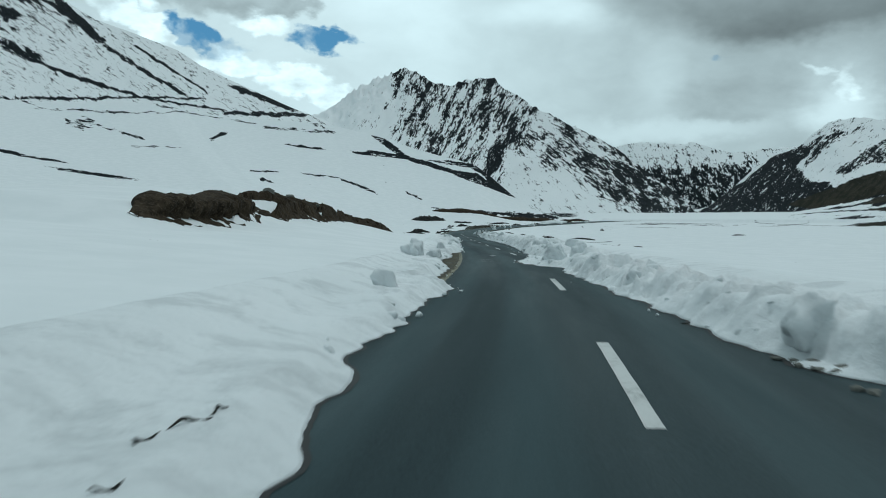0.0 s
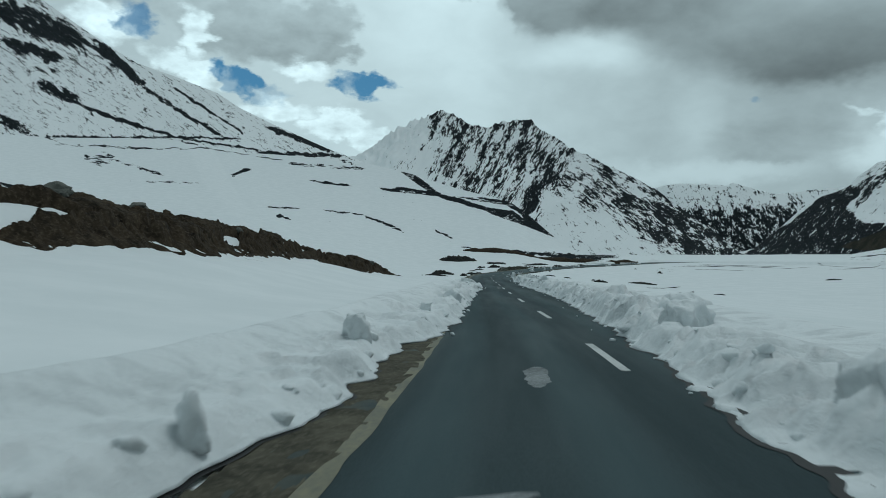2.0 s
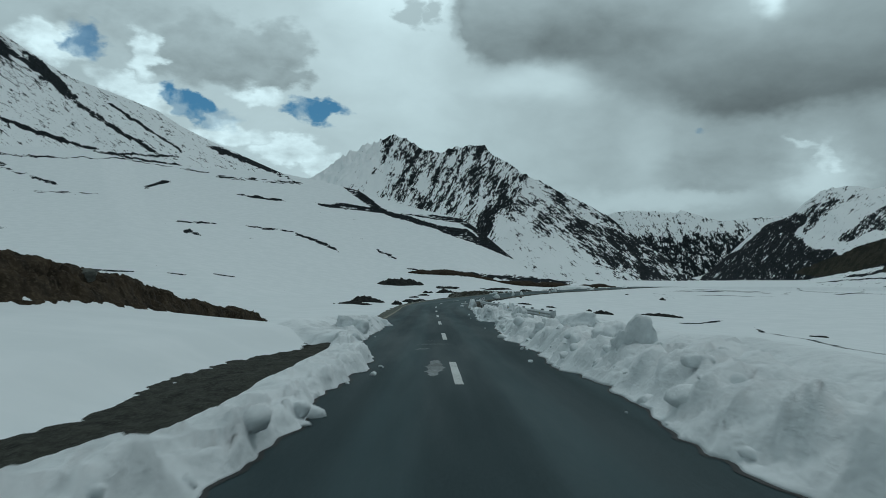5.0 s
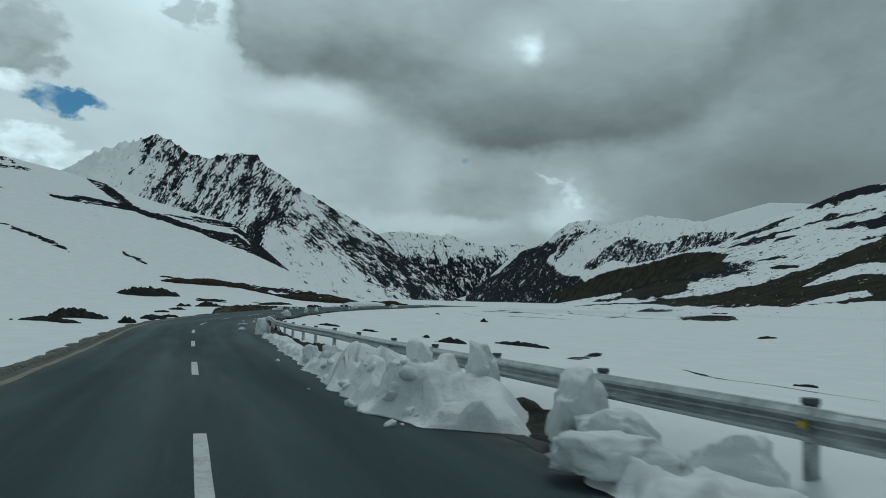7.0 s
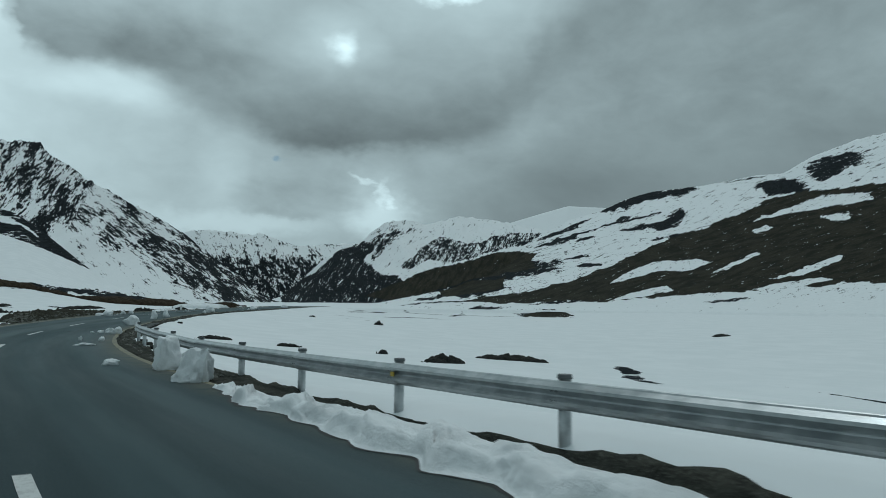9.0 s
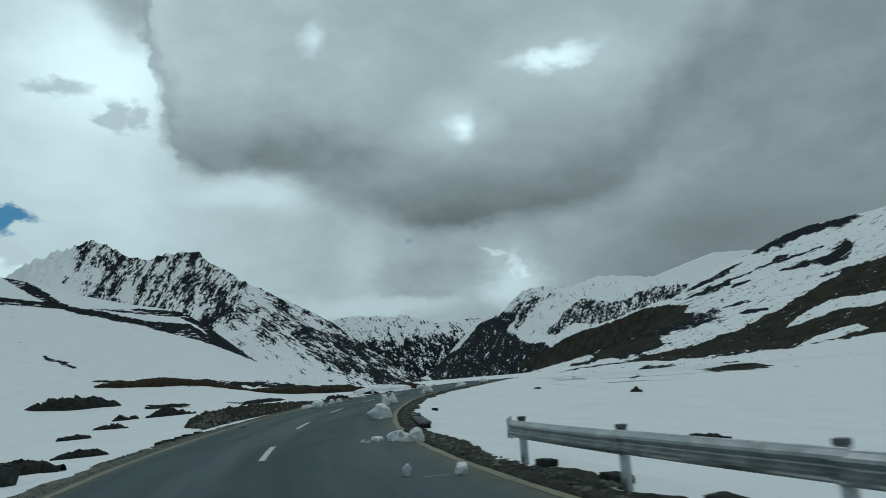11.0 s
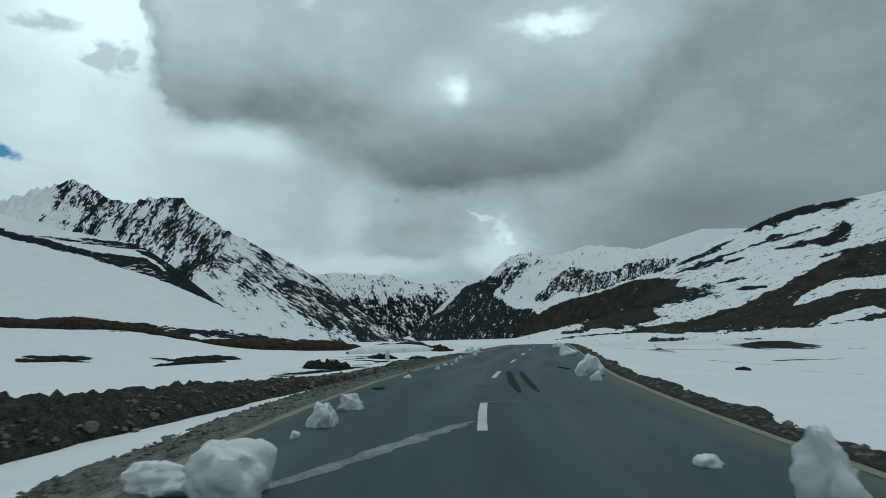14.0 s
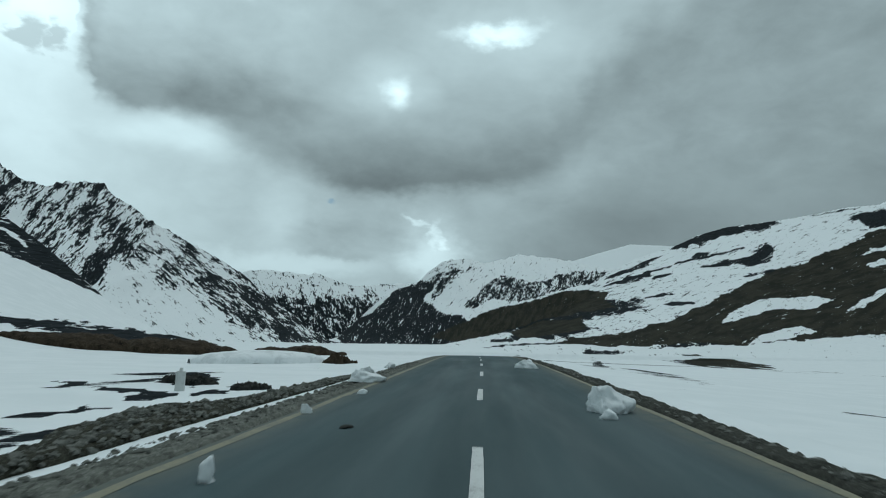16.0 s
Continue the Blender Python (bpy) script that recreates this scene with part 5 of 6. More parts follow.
# ---------------------------------------------------------------- snow blocks
def snow_block(s, u, wide, tall, seed, sink=0.0, label="rough white block of ploughed snow on the asphalt", group="snow blocks", name="snow_block", lean=0.0, peak=0.0):
    """A broken, many-sided lump of packed snow with worn edges and a flat foot."""
    r = random.Random(seed)
    depth = wide * r.uniform(0.6, 0.95)
    bm = bmesh.new()
    bmesh.ops.create_icosphere(bm, subdivisions=4 if wide > 0.45 else 3, radius=1.0)
    cuts = []
    for k in range(9):
        a, rise = r.uniform(0, 6.283), r.choice((0.0, 0.1, 0.25, 0.5, 1.2, 2.5))
        cuts.append((Vector((math.cos(a), math.sin(a), rise)).normalized(), r.uniform(0.50, 0.82)))
    shift = Vector((r.random() * 40, r.random() * 40, r.random() * 40))
    size = min(wide, tall)
    for v in bm.verts:
        p = v.co.copy()
        for way, reach in cuts:
            p -= max(p.dot(way) - reach, 0.0) * 0.92 * way
        h = min(max((p.z + 0.5) / 1.25, 0.0), 1.0)
        taper = 1 - (0.14 + 0.7 * peak) * h**1.3
        c = Vector((p.x * wide * 0.54 * taper + lean * h * wide * 0.22, p.y * depth * 0.54 * taper, h * tall))
        round_way = Vector((c.x / wide, c.y / wide, 0.3 * h)) * 3.4 + shift
        ragged = 1 + 0.34 * noise.noise(round_way) + 0.22 * noise.noise(round_way * 2.7)
        c.x, c.y = c.x * ragged, c.y * ragged
        q = c / size
        push = 0.12 * noise.noise(q * 1.7 + shift) + 0.10 * noise.noise(q * 3.9 + shift) + 0.07 * noise.noise(q * 8.5 + shift) + 0.045 * noise.noise(q * 18 + shift)
        c += Vector((c.x, c.y, c.z - tall * 0.3)).normalized() * push * size
        v.co = Vector((c.x, c.y, max(c.z, 0.0) if p.z > -0.5 else -0.02))
    bmesh.ops.recalc_face_normals(bm, faces=bm.faces[:])
    ob = part(name, bm, SNOW, None, label, True)
    x, y, z = on_road(s, u)
    ob.matrix_world = pose(float(x), float(y), float(z) + 0.02 - sink, 0, 0, r.uniform(0, 360))
    return tagged(ob, category="snow block", group=group)


ROAD_BLOCKS = [(152.5, 3.75, 0.8, 0.74), (149.4, 3.6, 1.0, 0.65), (168.0, 2.5, 0.22, 0.18), (167.5, 3.3, 0.27, 0.2), (188.2, 3.2, 0.95, 0.6), (204.3, 2.8, 0.6, 0.66),
               (199.5, 2.72, 0.72, 0.64), (176.0, 2.44, 0.16, 0.08), (174.9, 3.72, 0.5, 0.34), (175.55, 2.55, 0.15, 0.07), (205.0, -2.4, 0.8, 0.56)]
ROAD_LUMPS = [(209.6, -2.5, 0.48, 0.42), (212.0, -2.5, 0.52, 0.3), (208.5, -2.66, 0.24, 0.09), (221.3, 3.0, 1.08, 0.64), (218.8, 2.95, 0.4, 0.26), (242.3, 2.75, 1.0, 0.56),
              (240.8, 2.5, 0.4, 0.2), (226.7, -2.6, 0.22, 0.17), (221.5, -2.8, 0.3, 0.1), (231.0, -2.9, 0.26, 0.12), (231.0, -2.57, 0.2, 0.1), (233.8, -2.76, 0.22, 0.26)]
ROAD_BITS = [(240.8, -3.45, 0.3, 0.17), (266.0, 2.5, 1.3, 0.45), (251.5, -4.1, 1.5, 0.4), (254.0, -4.4, 1.3, 0.4), (264.0, -4.8, 0.9, 0.25), (246.0, -3.2, 0.3, 0.12), (112.3, -2.75, 1.0, 0.3), (130.0, 2.3, 0.18, 0.07)]
for k, (s, u, wide, tall) in enumerate(ROAD_BLOCKS + ROAD_LUMPS + ROAD_BITS):
    snow_block(s, u, wide, tall, 100 + k, label="rough white block of ploughed snow on the asphalt" if wide > 0.5 else "small lump of white snow on the asphalt", lean=0.8 * math.sin(k), peak=0.6 if k in (5, 18) else 0.13 * (k % 3))
# ragged slabs pushed to the road's edge
for k, (s, u, wide, tall) in enumerate([(154.4, 2.75, 0.5, 0.16), (175.75, 3.42, 0.75, 0.24), (176.4, 2.85, 0.35, 0.10), (176.0, 2.9, 0.3, 0.09), (176.6, 3.3, 0.3, 0.14), (205.4, -3.15, 1.1, 0.24), (164.2, 2.7, 0.7, 0.1), (206.0, 2.3, 0.4, 0.12)]):
    snow_block(s, u, wide, tall, 180 + k, label="flat ragged slab of dirty snow on the asphalt")

BANK_BLOCKS = [(9.8, 2.3, 0.7, 0.6), (18.2, 1.9, 0.8, 0.5), (31.0, 0.9, 1.1, 0.7), (30.2, 1.7, 1.0, 0.85), (37.8, 1.4, 1.1, 0.7), (38.4, 2.6, 1.0, 0.85), (52.5, 3.9, 1.9, 0.75), (45.6, 1.7, 1.1, 0.85), (57.5, 3.2, 1.7, 0.7), (48.7, 2.4, 0.8, 0.7),
               (98.8, 3.6, 1.3, 0.85), (93.2, 3.5, 1.2, 0.75)]
BANK_SLABS = [(90.8, 3.2, 0.8, 0.95), (113.6, 4.3, 0.9, 0.4), (114.3, 3.5, 1.3, 0.3), (115.9, 4.05, 0.75, 0.78), (115.2, 4.1, 0.9, 0.4), (99.2, 2.9, 0.65, 0.55), (100.5, 4.1, 1.9, 0.85), (105.0, 3.7, 0.6, 0.6), (128.6, 3.0, 0.6, 0.4), (126.7, 3.3, 0.62, 0.5), (106.8, 3.0, 0.8, 0.45), (119.2, 4.2, 0.7, 0.9), (121.5, 3.9, 0.8, 0.85), (116.4, 4.5, 0.7, 0.7)]
BANK_LEFT = [(16.0, -3.9, 0.45, 0.55), (30.3, -4.8, 0.75, 1.1), (30.6, -4.2, 0.5, 0.5), (29.5, -5.0, 0.8, 0.8), (31.2, -4.2, 0.4, 0.5), (32.6, -4.2, 0.35, 0.5), (44.0, -4.4, 0.6, 0.55), (36.6, -4.2, 0.3, 0.45), (43.6, -4.3, 0.6, 0.6),
             (60.6, -3.3, 0.9, 0.6), (51.7, -3.8, 0.5, 0.5), (103.4, -3.2, 1.5, 0.6)]
for k, (s, u, wide, tall) in enumerate(BANK_BLOCKS + BANK_SLABS + BANK_LEFT):
    snow_block(s, u, wide, tall, 300 + k, -0.12, "upright block of cut grey-white snow in the ploughed bank", "blocks in the snow bank", peak=-0.3, lean=0.5 * math.sin(k * 1.7))


def bank_rubble(name, field, count, reach, seed, label):
    """Broken pieces of snow, too many to count, lying over a bank and fallen at its foot."""
    rng = np.random.default_rng(seed)
    s, u, h, d = (a.ravel() for a in field)
    side = np.sign(u[len(u) // 2])
    pick = rng.choice(np.flatnonzero((d < reach) & (h > -0.02) & (s > (9 if side < 0 else -6)) & ((s < 113) | (side > 0) & (s > 117.8) & (s < 125))), count)
    bm = bmesh.new()
    bmesh.ops.create_icosphere(bm, subdivisions=2, radius=1.0)
    ball = np.array([v.co for v in bm.verts])
    tris = np.array([[v.index for v in f.verts] for f in bm.faces])
    bm.free()
    points, faces = [], []
    for k, i in enumerate(pick):
        size = 0.05 + 0.17 * rng.random() ** 2.2 + 0.10 * (rng.random() < 0.06)
        box = ball.copy()
        for _ in range(9):
            face = rng.normal(size=3)
            face /= np.linalg.norm(face)
            box -= np.clip(box @ face - rng.uniform(0.45, 0.8), 0, None)[:, None] * face
        bumps = 1 + 0.25 * (fractal(ball[:, 0] * 1.3 + k * 3.1, ball[:, 1] * 1.3 + ball[:, 2] * 1.7, 2, seed) - 0.5) + rng.uniform(-0.03, 0.03, len(ball))
        a, b = rng.uniform(0, 6.28), rng.uniform(-0.6, 0.6)
        p = box * bumps[:, None] * size * (rng.uniform(0.8, 1.5), 1.0, rng.uniform(0.55, 0.95))
        p = np.stack([p[:, 0] * math.cos(b) + p[:, 2] * math.sin(b), p[:, 1], p[:, 2] * math.cos(b) - p[:, 0] * math.sin(b)], -1)
        p = np.stack([p[:, 0] * math.cos(a) - p[:, 1] * math.sin(a), p[:, 0] * math.sin(a) + p[:, 1] * math.cos(a), p[:, 2]], -1)
        fallen = d[i] < 0.05
        x, y, z = on_road(s[i], u[i] - side * (rng.random() ** 2 * 0.5 if fallen else 0.0), (0.04 if fallen else h[i]))
        points.append(p * (0.45 if fallen else 1.0) + (float(x), float(y), float(z) - size * (0.0 if fallen else 0.3)))
        faces.append(tris + k * len(ball))
    data = bpy.data.meshes.new(name)
    data.from_pydata(np.concatenate(points).tolist(), [], np.concatenate(faces).tolist())
    data.polygons.foreach_set("use_smooth", [True] * len(data.polygons))
    data.materials.append(SNOW)
    return tagged(new(name, data), label, "snow rubble", kind="stuff")


bank_rubble("snow_rubble_left", left_field, 110, 0.5, 3, "broken lumps of snow on the bank")
bank_rubble("snow_rubble_right", right_field, 420, 1.2, 4, "broken lumps of snow thrown up by the plough")


def snow_drift(x, y, wide, deep, tall, turn, label):
    """A long smooth drift with a steep lip."""
    a, b = np.meshgrid(np.linspace(-1, 1, 40), np.linspace(-1, 1, 24), indexing="ij")
    reach = np.sqrt(a**2 + b**2) + 0.25 * (fractal(a * 2, b * 2, 3, 17) - 0.5)
    c, s = math.cos(turn), math.sin(turn)
    gx, gy = x + a * c * wide / 2 - b * s * deep / 2, y + a * s * wide / 2 + b * c * deep / 2
    floor = land(gx.ravel(), gy.ravel())[0].reshape(gx.shape)
    z = floor - 0.08 + tall * np.sqrt(np.clip(1 - reach**2.4, 0, 1)) - 0.2 * (reach > 1.02)
    return tagged(sheet("snow_drift", gx, gy, z, SNOW, None), label, "snow drift")


snow_drift(3.8, 279.5, 10.5, 4.5, 1.05, 0.1, "long smooth white snow drift below the brown terrace")
outcrop(9.6, 278.5, 2.6, 1.0, "dark turf hummock at the end of the snow drift", 91, 0.7, 0.3, False)


# ---------------------------------------------------------------- clods, smears and marks on the road
def clod(s, u, wide, seed):
    r = random.Random(seed)
    bm = bmesh.new()
    bmesh.ops.create_icosphere(bm, subdivisions=3, radius=0.5)
    shift = Vector((r.random() * 30, r.random() * 30, 0))
    for v in bm.verts:
        f = 1 + 0.6 * noise.noise(v.co * 2.4 + shift)
        v.co = Vector((v.co.x * wide * f * 1.2, v.co.y * wide * f * 0.8, max(v.co.z, -0.1) * wide * 0.16 * f))
    ob = part("mud_clod", bm, DARK_ROCK, None, "flat dark clod of mud on the asphalt", True)
    x, y, z = on_road(s, u)
    ob.matrix_world = pose(float(x), float(y), float(z) + 0.035, 0, 0, r.uniform(0, 360))
    return tagged(ob, category="mud clod", group="clods on the road")


for k, (s, u, wide) in enumerate([(225.5, 2.45, 0.32), (226.5, 2.27, 0.28), (227.0, 2.18, 0.17), (226.5, 3.55, 0.26), (226.0, -2.51, 0.2), (232.5, 3.2, 0.2), (189.0, -3.2, 0.12), (189.0, -2.88, 0.24), (217.0, -2.86, 0.34), (225.0, -3.4, 0.26), (238.5, -2.2, 0.3), (9.0, 2.1, 0.2), (12.5, 1.5, 0.18), (14.0, 1.9, 0.15)]):
    clod(s, u, wide, 700 + k)

SMEAR = make_paint_material("snow_dust_on_asphalt", (0.26, 0.285, 0.29), (0.06, 0.07, 0.073), 0.52)


def smear(name, s0, u0, s1, u1, wide, mat, label, h=0.034, uneven=1.4):
    long = max(math.hypot(s1 - s0, u1 - u0), 0.1)
    t, v = np.meshgrid(np.linspace(0, 1, max(8, int(long / 0.15))), np.linspace(-1, 1, 5), indexing="ij")
    half = wide / 2 * np.sqrt(np.clip(4 * t * (1 - t) + 0.06, 0, 1)) * (0.95 - 0.5 * uneven + uneven * fractal(t * long * 4.0, np.sign(v) * 3 + s0, 4, 7))
    du, ds = (s1 - s0) / long, -(u1 - u0) / long
    s, u = s0 + t * (s1 - s0) + v * half * ds, u0 + t * (u1 - u0) + v * half * du
    ribbon(name, s, u, 0.03 * (1 - (u / 4) ** 2) + h - 0.03, mat, road, label)


for row in [(34.3, -2.35, 34.6, -1.45, 0.28), (35.8, -2.3, 36.1, -1.6, 0.2), (99.5, -0.9, 99.6, 0.2, 0.16), (101.0, -0.65, 101.0, -0.3, 0.12), (91.0, -0.45, 94.2, -0.35, 0.32), (205.0, -2.2, 209.9, -0.15, 0.34), (213.0, -0.2, 213.1, 0.75, 0.07),
            (167.6, 2.6, 167.6, 3.3, 0.08), (199.4, 2.9, 199.5, 3.6, 0.06), (97.5, -0.9, 97.7, -0.5, 0.2), (40.5, -1.4, 42.5, -1.3, 0.4)]:
    smear("snow_smear", *row, SMEAR, "thin trail of crushed snow")
# two tyre marks, then two thin lines that stand for cracks
for row in [(215.0, 0.78, 224.6, 0.33, 0.24), (215.0, 1.22, 224.4, 0.76, 0.2), (176.0, 0.9, 179.5, 1.9, 0.06), (216.9, -3.2, 217.3, 3.3, 0.06)]:
    smear("tyre_and_crack_mark", *row, RUBBER_AND_CRACK, "black tyre and crack mark", 0.033, 0.5)


# ---------------------------------------------------------------- stones and grit at the foot of the bank, twigs in the snow
for k, (s, u, wide) in enumerate([(9.5, 1.82, 0.12), (9.4, 1.95, 0.1), (9.3, 2.12, 0.16), (9.1, 1.9, 0.1), (8.9, 2.02, 0.13), (8.8, 2.16, 0.12), (8.9, 2.3, 0.2), (8.0, 2.02, 0.1), (7.9, 2.12, 0.14), (7.5, 2.2, 0.13), (7.3, 2.3, 0.16), (7.0, 2.3, 0.1)]):
    ob = new("loose_stone", STONES[k % 8])
    x, y, z = on_road(s, u)
    ob.location, ob.rotation_euler, ob.scale = (float(x), float(y), float(z) + 0.045), (0, 0, k * 1.3), (wide * 1.3, wide, wide * 0.8)
    tagged(ob, "small grey stone loose on the wet asphalt", "stone", "stones on the road")


def bank_top(s, u):
    """Height of the left bank over the road at the nearest place that was shaped."""
    a, b, h, _ = (c.ravel() for c in left_field)
    return float(h[np.argmin((a - s) ** 2 + (b - u) ** 2)])


for k, (s, u, long, turn) in enumerate([(5.6, -2.95, 0.24, 0.2), (5.3, -3.0, 0.3, -0.15), (4.95, -3.1, 0.2, 0.5), (4.2, -2.85, 0.14, 0.1)]):
    bm = bmesh.new()
    r = random.Random(900 + k)
    rings = []
    for i in range(7):
        t = i / 6 - 0.5
        mid = Vector((t * long, 0.035 * math.sin(5 * t + k), 0.02 * math.cos(7 * t + k)))
        thick = 0.011 * (1 - 1.6 * abs(t)) + 0.003
        rings.append([bm.verts.new(mid + Vector((0, thick * math.cos(a) * r.uniform(0.8, 1.3), thick * math.sin(a)))) for a in (0, 1.05, 2.1, 3.14, 4.2, 5.25)])
    for one, two in zip(rings, rings[1:]):
        for i in range(6):
            bm.faces.new((one[i], one[(i + 1) % 6], two[(i + 1) % 6], two[i]))
    bm.faces.new(rings[0][::-1]), bm.faces.new(rings[-1])
    ob = part("dead_stalk", bm, DARK_ROCK, None, "dark dead stalk lying half melted into the snow", True)
    x, y, z = on_road(s, u)
    ob.matrix_world = pose(float(x), float(y), float(z) + bank_top(s, u) + 0.012, 0, 0, math.degrees(float(along(s)) + turn) + 60)
    tagged(ob, category="stalk", group="dead stalks in the bank")


# ---------------------------------------------------------------- guard rail
def beam_profile():
    """The W-shaped section: distance towards the road, height."""
    return [(-0.005, 0.0), (0.012, 0.008), (0.022, 0.022), (0.080, 0.062), (0.084, 0.094), (0.022, 0.140), (0.014, 0.155), (0.022, 0.170), (0.084, 0.216), (0.080, 0.248), (0.022, 0.288), (0.012, 0.302), (-0.005, 0.310)]


POSTS = [111.1, 113.6, 117.0, 120.5, 123.9, 127.3, 131.5, 135.5, 139.7, 143.2, 146.8, 150.3, 153.8, 157.5, 160.9, 164.7, 168.6]
RAIL_END = POSTS[-1] + 0.3


def rail_side(s):
    return float(np.interp(s, [109, 122, 150, 169], [5.0, 4.95, 4.82, 4.66]))


def rail_low(s):
    """Height of the beam's lower edge over the road."""
    return float(np.interp(s, [110, 127, 135, 143, 150, 154, 158, 169], [0.46, 0.46, 0.50, 0.44, 0.38, 0.36, 0.40, 0.39]))


def build_guard_rail():
    thing = tagged(new("guard_rail"), "long galvanised steel guard rail on posts beside the road", "guard rail")
    shape = beam_profile()
    shape = shape + [(a - 0.004, h) for a, h in reversed(shape)]
    cuts = POSTS[:-1] + [RAIL_END]
    for k, (a, b) in enumerate(zip(cuts[:-1], cuts[1:])):
        s1 = np.linspace(a - (0.16 if k else 0.8), b + 0.0, 7)
        points, faces, n = [], [], len(shape)
        for s in s1:
            for out, h in shape:
                points.append(on_road(s, rail_side(s) - out - 0.003 * (k % 2), rail_low(s) + h + 0.008 * math.sin(k * 1.9)))
        for i in range(len(s1) - 1):
            for j in range(n):
                m = (j + 1) % n
                faces.append((i * n + j, (i + 1) * n + j, (i + 1) * n + m, i * n + m))
        beam = mesh_object("beam", points, faces, STEEL, thing, "", False)
        for ds in (0.05, 0.12):
            for h in (0.10, 0.21):
                bm = bmesh.new()
                x, y, z = on_road(a - 0.1 + ds, rail_side(a) - 0.074, rail_low(a) + h)
                bmesh.ops.create_cone(bm, cap_ends=True, segments=8, radius1=0.014, radius2=0.010, depth=0.02, matrix=Matrix.Translation((x, y, z)) @ pose(0, 0, 0, 0, 90, math.degrees(float(along(a)))))
                part("bolt", bm, DARK_STEEL, beam)
    for k, s in enumerate(POSTS):
        x, y, z = on_road(s, rail_side(s) + 0.10)
        foot = float(land(np.array([x]), np.array([y]))[0][0]) - 0.5
        top = z + rail_low(s) + 0.335
        bm = bmesh.new()
        bmesh.ops.create_cone(bm, cap_ends=True, segments=20, radius1=0.072, radius2=0.072, depth=top - foot, matrix=Matrix.Translation((x, y, (top + foot) / 2)))
        post = part("post", bm, STEEL, thing, "", True)
        bm = bmesh.new()
        bmesh.ops.create_cone(bm, cap_ends=True, segments=20, radius1=0.084, radius2=0.078, depth=0.045, matrix=Matrix.Translation((x, y, top + 0.02)))
        part("post_cap", bm, DARK_STEEL, post, "dark weathered cap")
        bm = bmesh.new()
        bmesh.ops.create_cube(bm, size=1.0, matrix=Matrix.Translation(on_road(s, rail_side(s) + 0.025, rail_low(s) + 0.155)) @ pose(0, 0, 0, 0, 0, math.degrees(float(along(s)))) @ Matrix.Diagonal((0.07, 0.10, 0.16, 1)))
        part("spacer", bm, DARK_STEEL, post)
        if k % 4 == 1:
            bm = bmesh.new()
            bmesh.ops.create_cube(bm, size=1.0, matrix=Matrix.Translation(on_road(s - 0.05, rail_side(s) - 0.05, rail_low(s) + 0.155)) @ pose(0, 0, 0, 0, 0, math.degrees(float(along(s)))) @ Matrix.Diagonal((0.02, 0.10, 0.07, 1)))
            bmesh.ops.bevel(bm, geom=bm.edges[:], offset=0.006, segments=1, affect="EDGES")
            part("reflector", bm, BRASS, thing, "small yellow reflector plate")
    for s, way in ((RAIL_END, 1), (cuts[0] - 0.78, -1)):
        # flared end wing, bent a little away from the road
        points, faces = [], []
        for k, turn in enumerate(np.linspace(0, 0.95, 9)):
            ds, du = way * 0.48 * math.sin(turn), 0.48 * (1 - math.cos(turn))
            grow = 0.06 * (k / 8) ** 1.5
            for h in (-grow, 0.155, 0.31 + grow):
                bulge = 0.0 if h == 0.155 else -0.012
                points.append(on_road(s + ds, rail_side(s) - 0.06 + du + bulge, rail_low(s) + h))
        for i in range(8):
            for j in range(2):
                faces.append((i * 3 + j, i * 3 + 3 + j, i * 3 + 4 + j, i * 3 + 1 + j))
        end = mesh_object("end_piece", points, faces, STEEL, thing, "flared dull grey end wing")
        solid = end.modifiers.new("thick", "SOLIDIFY")
        solid.thickness = 0.006
    return thing


build_guard_rail()


# ---------------------------------------------------------------- parapet, kerb stones, marker stone, pipe
def masonry(bm, seed, wide, deep, tall):
    r = random.Random(seed)
    bmesh.ops.create_cube(bm, size=1.0)
    bmesh.ops.subdivide_edges(bm, edges=bm.edges[:], cuts=3, use_grid_fill=True)
    shift = Vector((r.random() * 40, r.random() * 40, 0))
    for v in bm.verts:
        c = v.co.copy()
        rounded = c * (1 - 0.10 * (abs(c.x) ** 6 + abs(c.y) ** 6 + abs(c.z) ** 6) * 10)
        c = rounded + Vector((noise.noise(c * 3 + shift), noise.noise(c * 3 + shift * 2), noise.noise(c * 3 - shift))) * 0.06
        v.co = Vector((c.x * wide, c.y * deep, c.z * tall))
    return bm


COPING = make_grit_material("weathered_coping", (0.09, 0.10, 0.10), (0.17, 0.18, 0.175), (0.27, 0.28, 0.27), 2.0)


def build_parapet():
    thing = tagged(new("stone_parapet"), "low broken parapet of dark rough masonry at the road edge", "parapet")
    stops = np.arange(181.4, 188.2, 0.9)
    for k, s in enumerate(stops):
        x, y, z = on_road(s, 4.68)
        floor = float(land(np.array([x]), np.array([y]))[0][0])
        for row, (tall, lift) in enumerate(((0.22, 0.0), (0.08, 0.18))):
            if row and k % 6 == 5:
                continue
            bm = masonry(bmesh.new(), 40 + 2 * k + row, 0.36 + 0.06 * row, 0.92, tall)
            ob = part("coping_stone" if row else "block", bm, COPING if row else DARK_ROCK, thing, "worn coping stone" if row else "", True)
            ob.matrix_world = pose(float(x), float(y), max(floor, float(z) - 0.12) - 0.05 + lift + tall / 2, 0, 0, math.degrees(float(along(s))))
    return thing


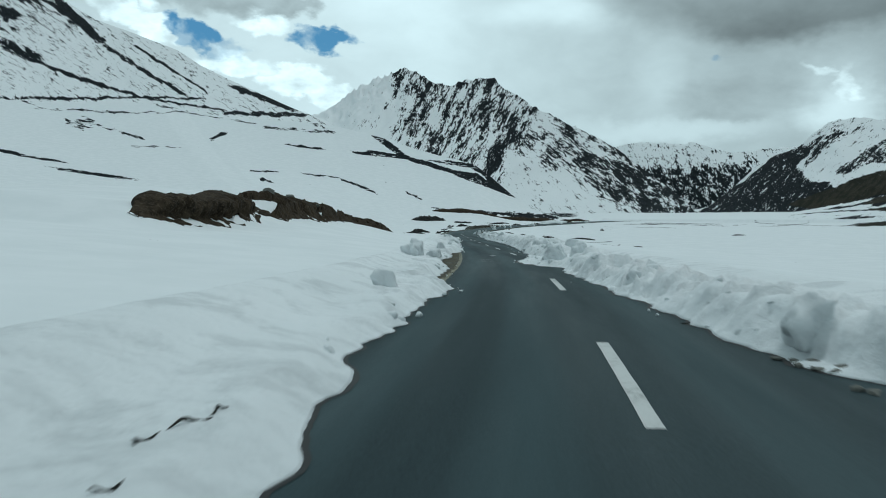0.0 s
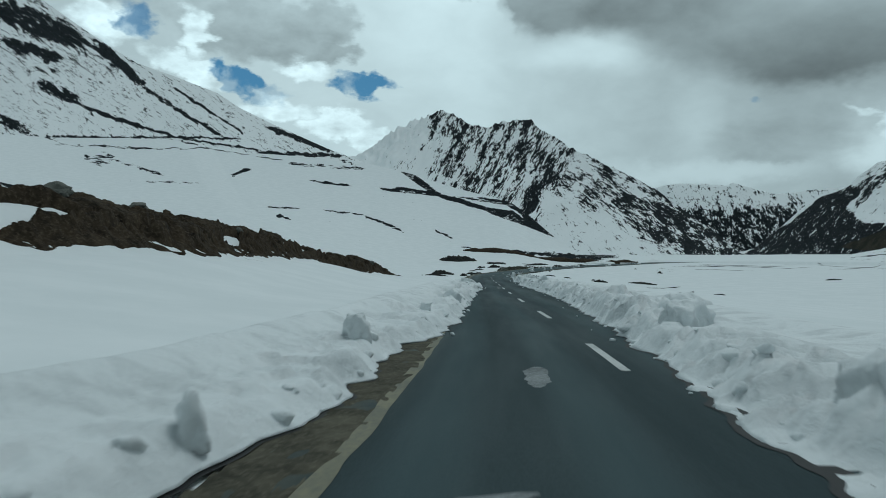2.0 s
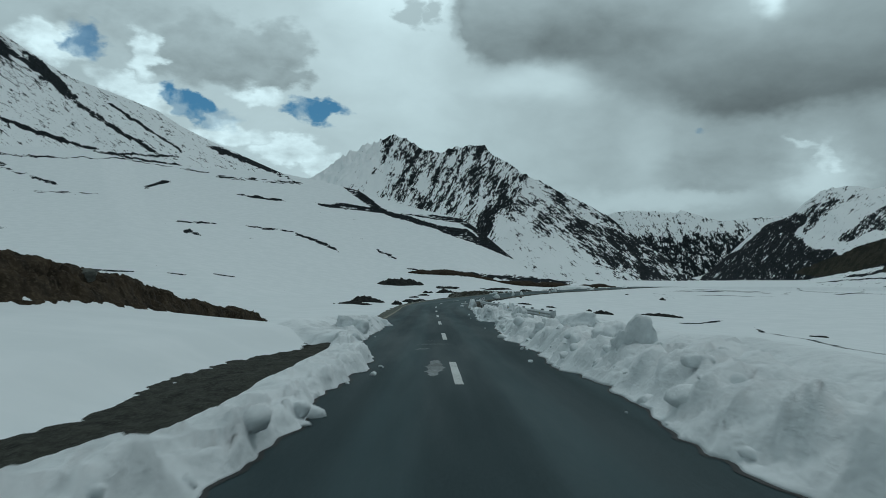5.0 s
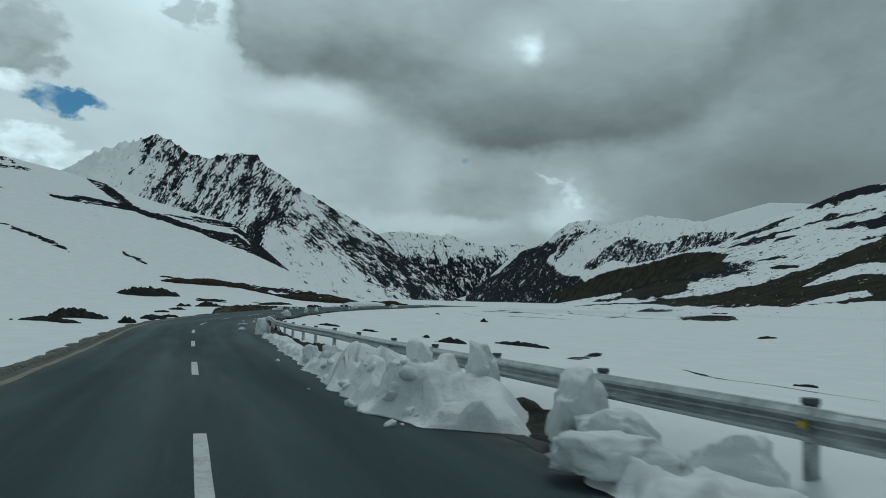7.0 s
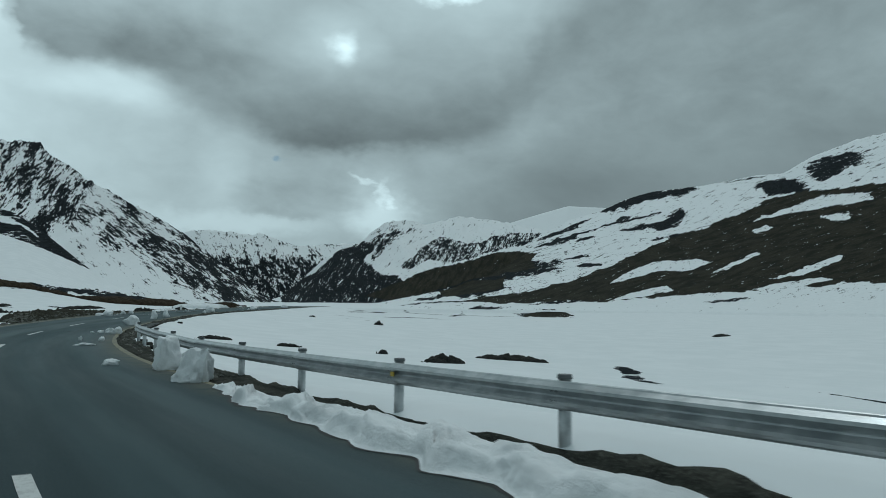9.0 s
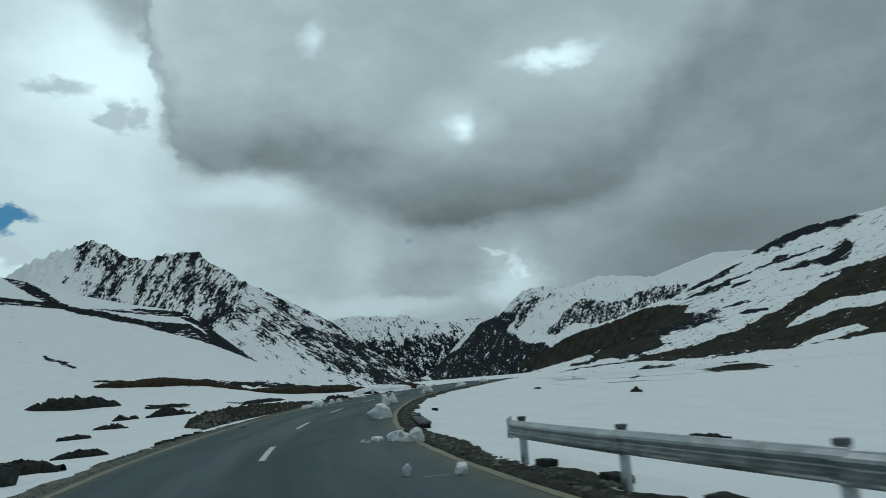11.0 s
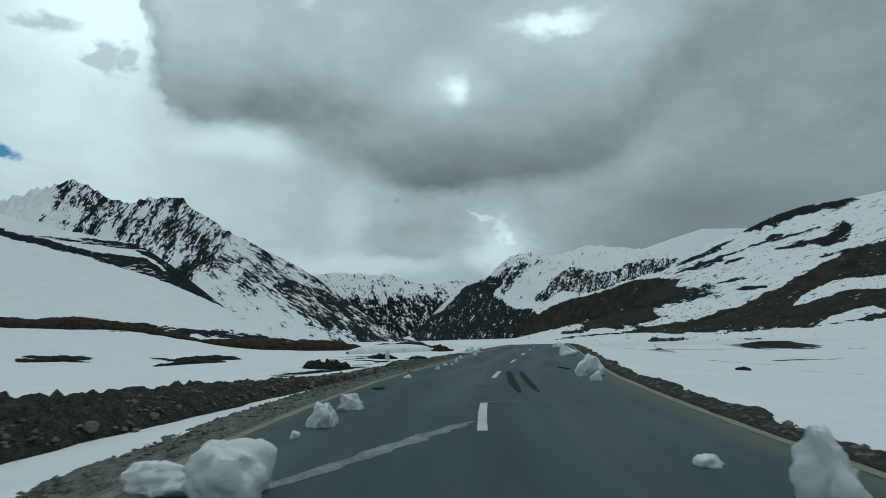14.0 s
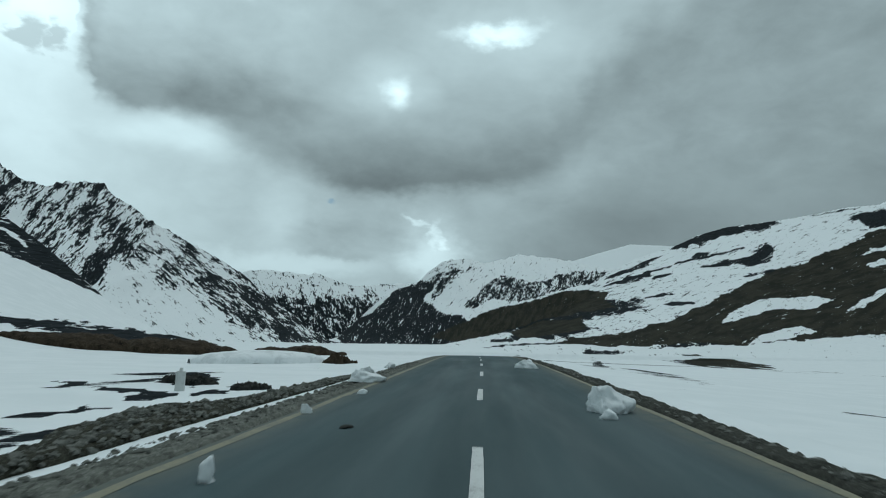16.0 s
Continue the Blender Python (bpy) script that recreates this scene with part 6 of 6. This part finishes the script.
build_parapet()
for k, (s, u, wide) in enumerate([(168.0, 4.95, 0.5), (165.4, 5.0, 0.7), (162.8, 5.0, 0.8), (160.2, 5.0, 0.5), (158.6, 5.02, 0.7), (157.4, 5.0, 0.6), (156.3, 5.02, 0.8), (155.2, 5.0, 0.6), (193.5, 5.7, 0.5), (184.6, -5.0, 1.1), (185.6, -4.95, 1.2), (186.6, -4.88, 1.1), (187.6, -4.8, 1.0), (188.5, -4.65, 0.9)]):
    bm = masonry(bmesh.new(), 80 + k, 0.30, wide * 0.7, 0.20)
    ob = part("kerb_stone", bm, DARK_ROCK, None, "dark rough kerb stone at the soil edge", True)
    x, y, z = on_road(s, u)
    ob.matrix_world = pose(float(x), float(y), float(land(np.array([x]), np.array([y]))[0][0]) + 0.02, 3 * math.sin(k), 4 * math.cos(k), math.degrees(float(along(s))) + 8 * math.sin(3 * k))
    tagged(ob, category="kerb stone", group="kerb stones at the soil edge")


def build_marker_stone():
    bm = bmesh.new()
    bmesh.ops.create_cube(bm, size=1.0, matrix=Matrix.Diagonal((0.30, 0.16, 0.85, 1)) @ Matrix.Translation((0, 0, 0.5)))
    top = [e for e in bm.edges if all(v.co.z > 0.5 for v in e.verts) and abs(e.verts[0].co.x - e.verts[1].co.x) < 0.01]
    bmesh.ops.bevel(bm, geom=top, offset=0.11, segments=5, affect="EDGES")
    bmesh.ops.bevel(bm, geom=bm.edges[:], offset=0.008, segments=1, affect="EDGES")
    ob = part("marker_stone", bm, make_paint_material("whitewash", (0.62, 0.64, 0.63), (0.33, 0.33, 0.31), 0.42), None, "small whitewashed roadside marker stone in the snow")
    x, y, _ = on_road(250.5, -10.2)
    ob.matrix_world = pose(float(x), float(y), float(land(np.array([x]), np.array([y]))[0][0]) - 0.08, 0, 2, math.degrees(float(along(250))) + 10)
    return tagged(ob, category="marker stone")


build_marker_stone()


def build_pipe():
    """A short concrete culvert ring lying at the edge of the snow."""
    bm = bmesh.new()
    rings = []
    for r, z in ((0.27, 0.0), (0.27, 0.62), (0.26, 0.64), (0.205, 0.64), (0.20, 0.62), (0.20, 0.0)):
        rings.append([bm.verts.new((r * math.cos(a), r * math.sin(a), z)) for a in np.linspace(0, 2 * math.pi, 25)[:-1]])
    for one, two in zip(rings, rings[1:] + rings[:1]):
        for k in range(24):
            bm.faces.new((one[k], one[(k + 1) % 24], two[(k + 1) % 24], two[k]))
    ob = part("culvert_ring", bm, make_grit_material("stained_concrete", (0.022, 0.025, 0.024), (0.060, 0.066, 0.062), (0.12, 0.13, 0.12), 3.0), None, "short dark stained concrete culvert ring beside rocks", True)
    x, y, _ = on_road(177.0, -6.9)
    ob.matrix_world = pose(float(x), float(y), float(land(np.array([x]), np.array([y]))[0][0]) - 0.12, 14, 6, 60)
    return tagged(ob, category="culvert ring")


build_pipe()
for k, (s, u, wide) in enumerate([(104.5, -13.3, 0.9), (106.5, -13.0, 0.7), (62.0, -17.0, 0.9), (57.0, -17.6, 1.0), (75.0, -17.0, 0.7)]):
    ob = new("boulder", stone_mesh("boulder", 60 + k, 0.75, 3))
    x, y, _ = on_road(s, u)
    ob.location, ob.scale = (float(x), float(y), float(land(np.array([x]), np.array([y]))[0][0]) + (0.22 if s > 100 else 0.4)), (wide, wide * 0.8, wide * 0.8)
    tagged(ob, "rounded grey boulder on the brown earth bank", "boulder", "boulders on the bank")
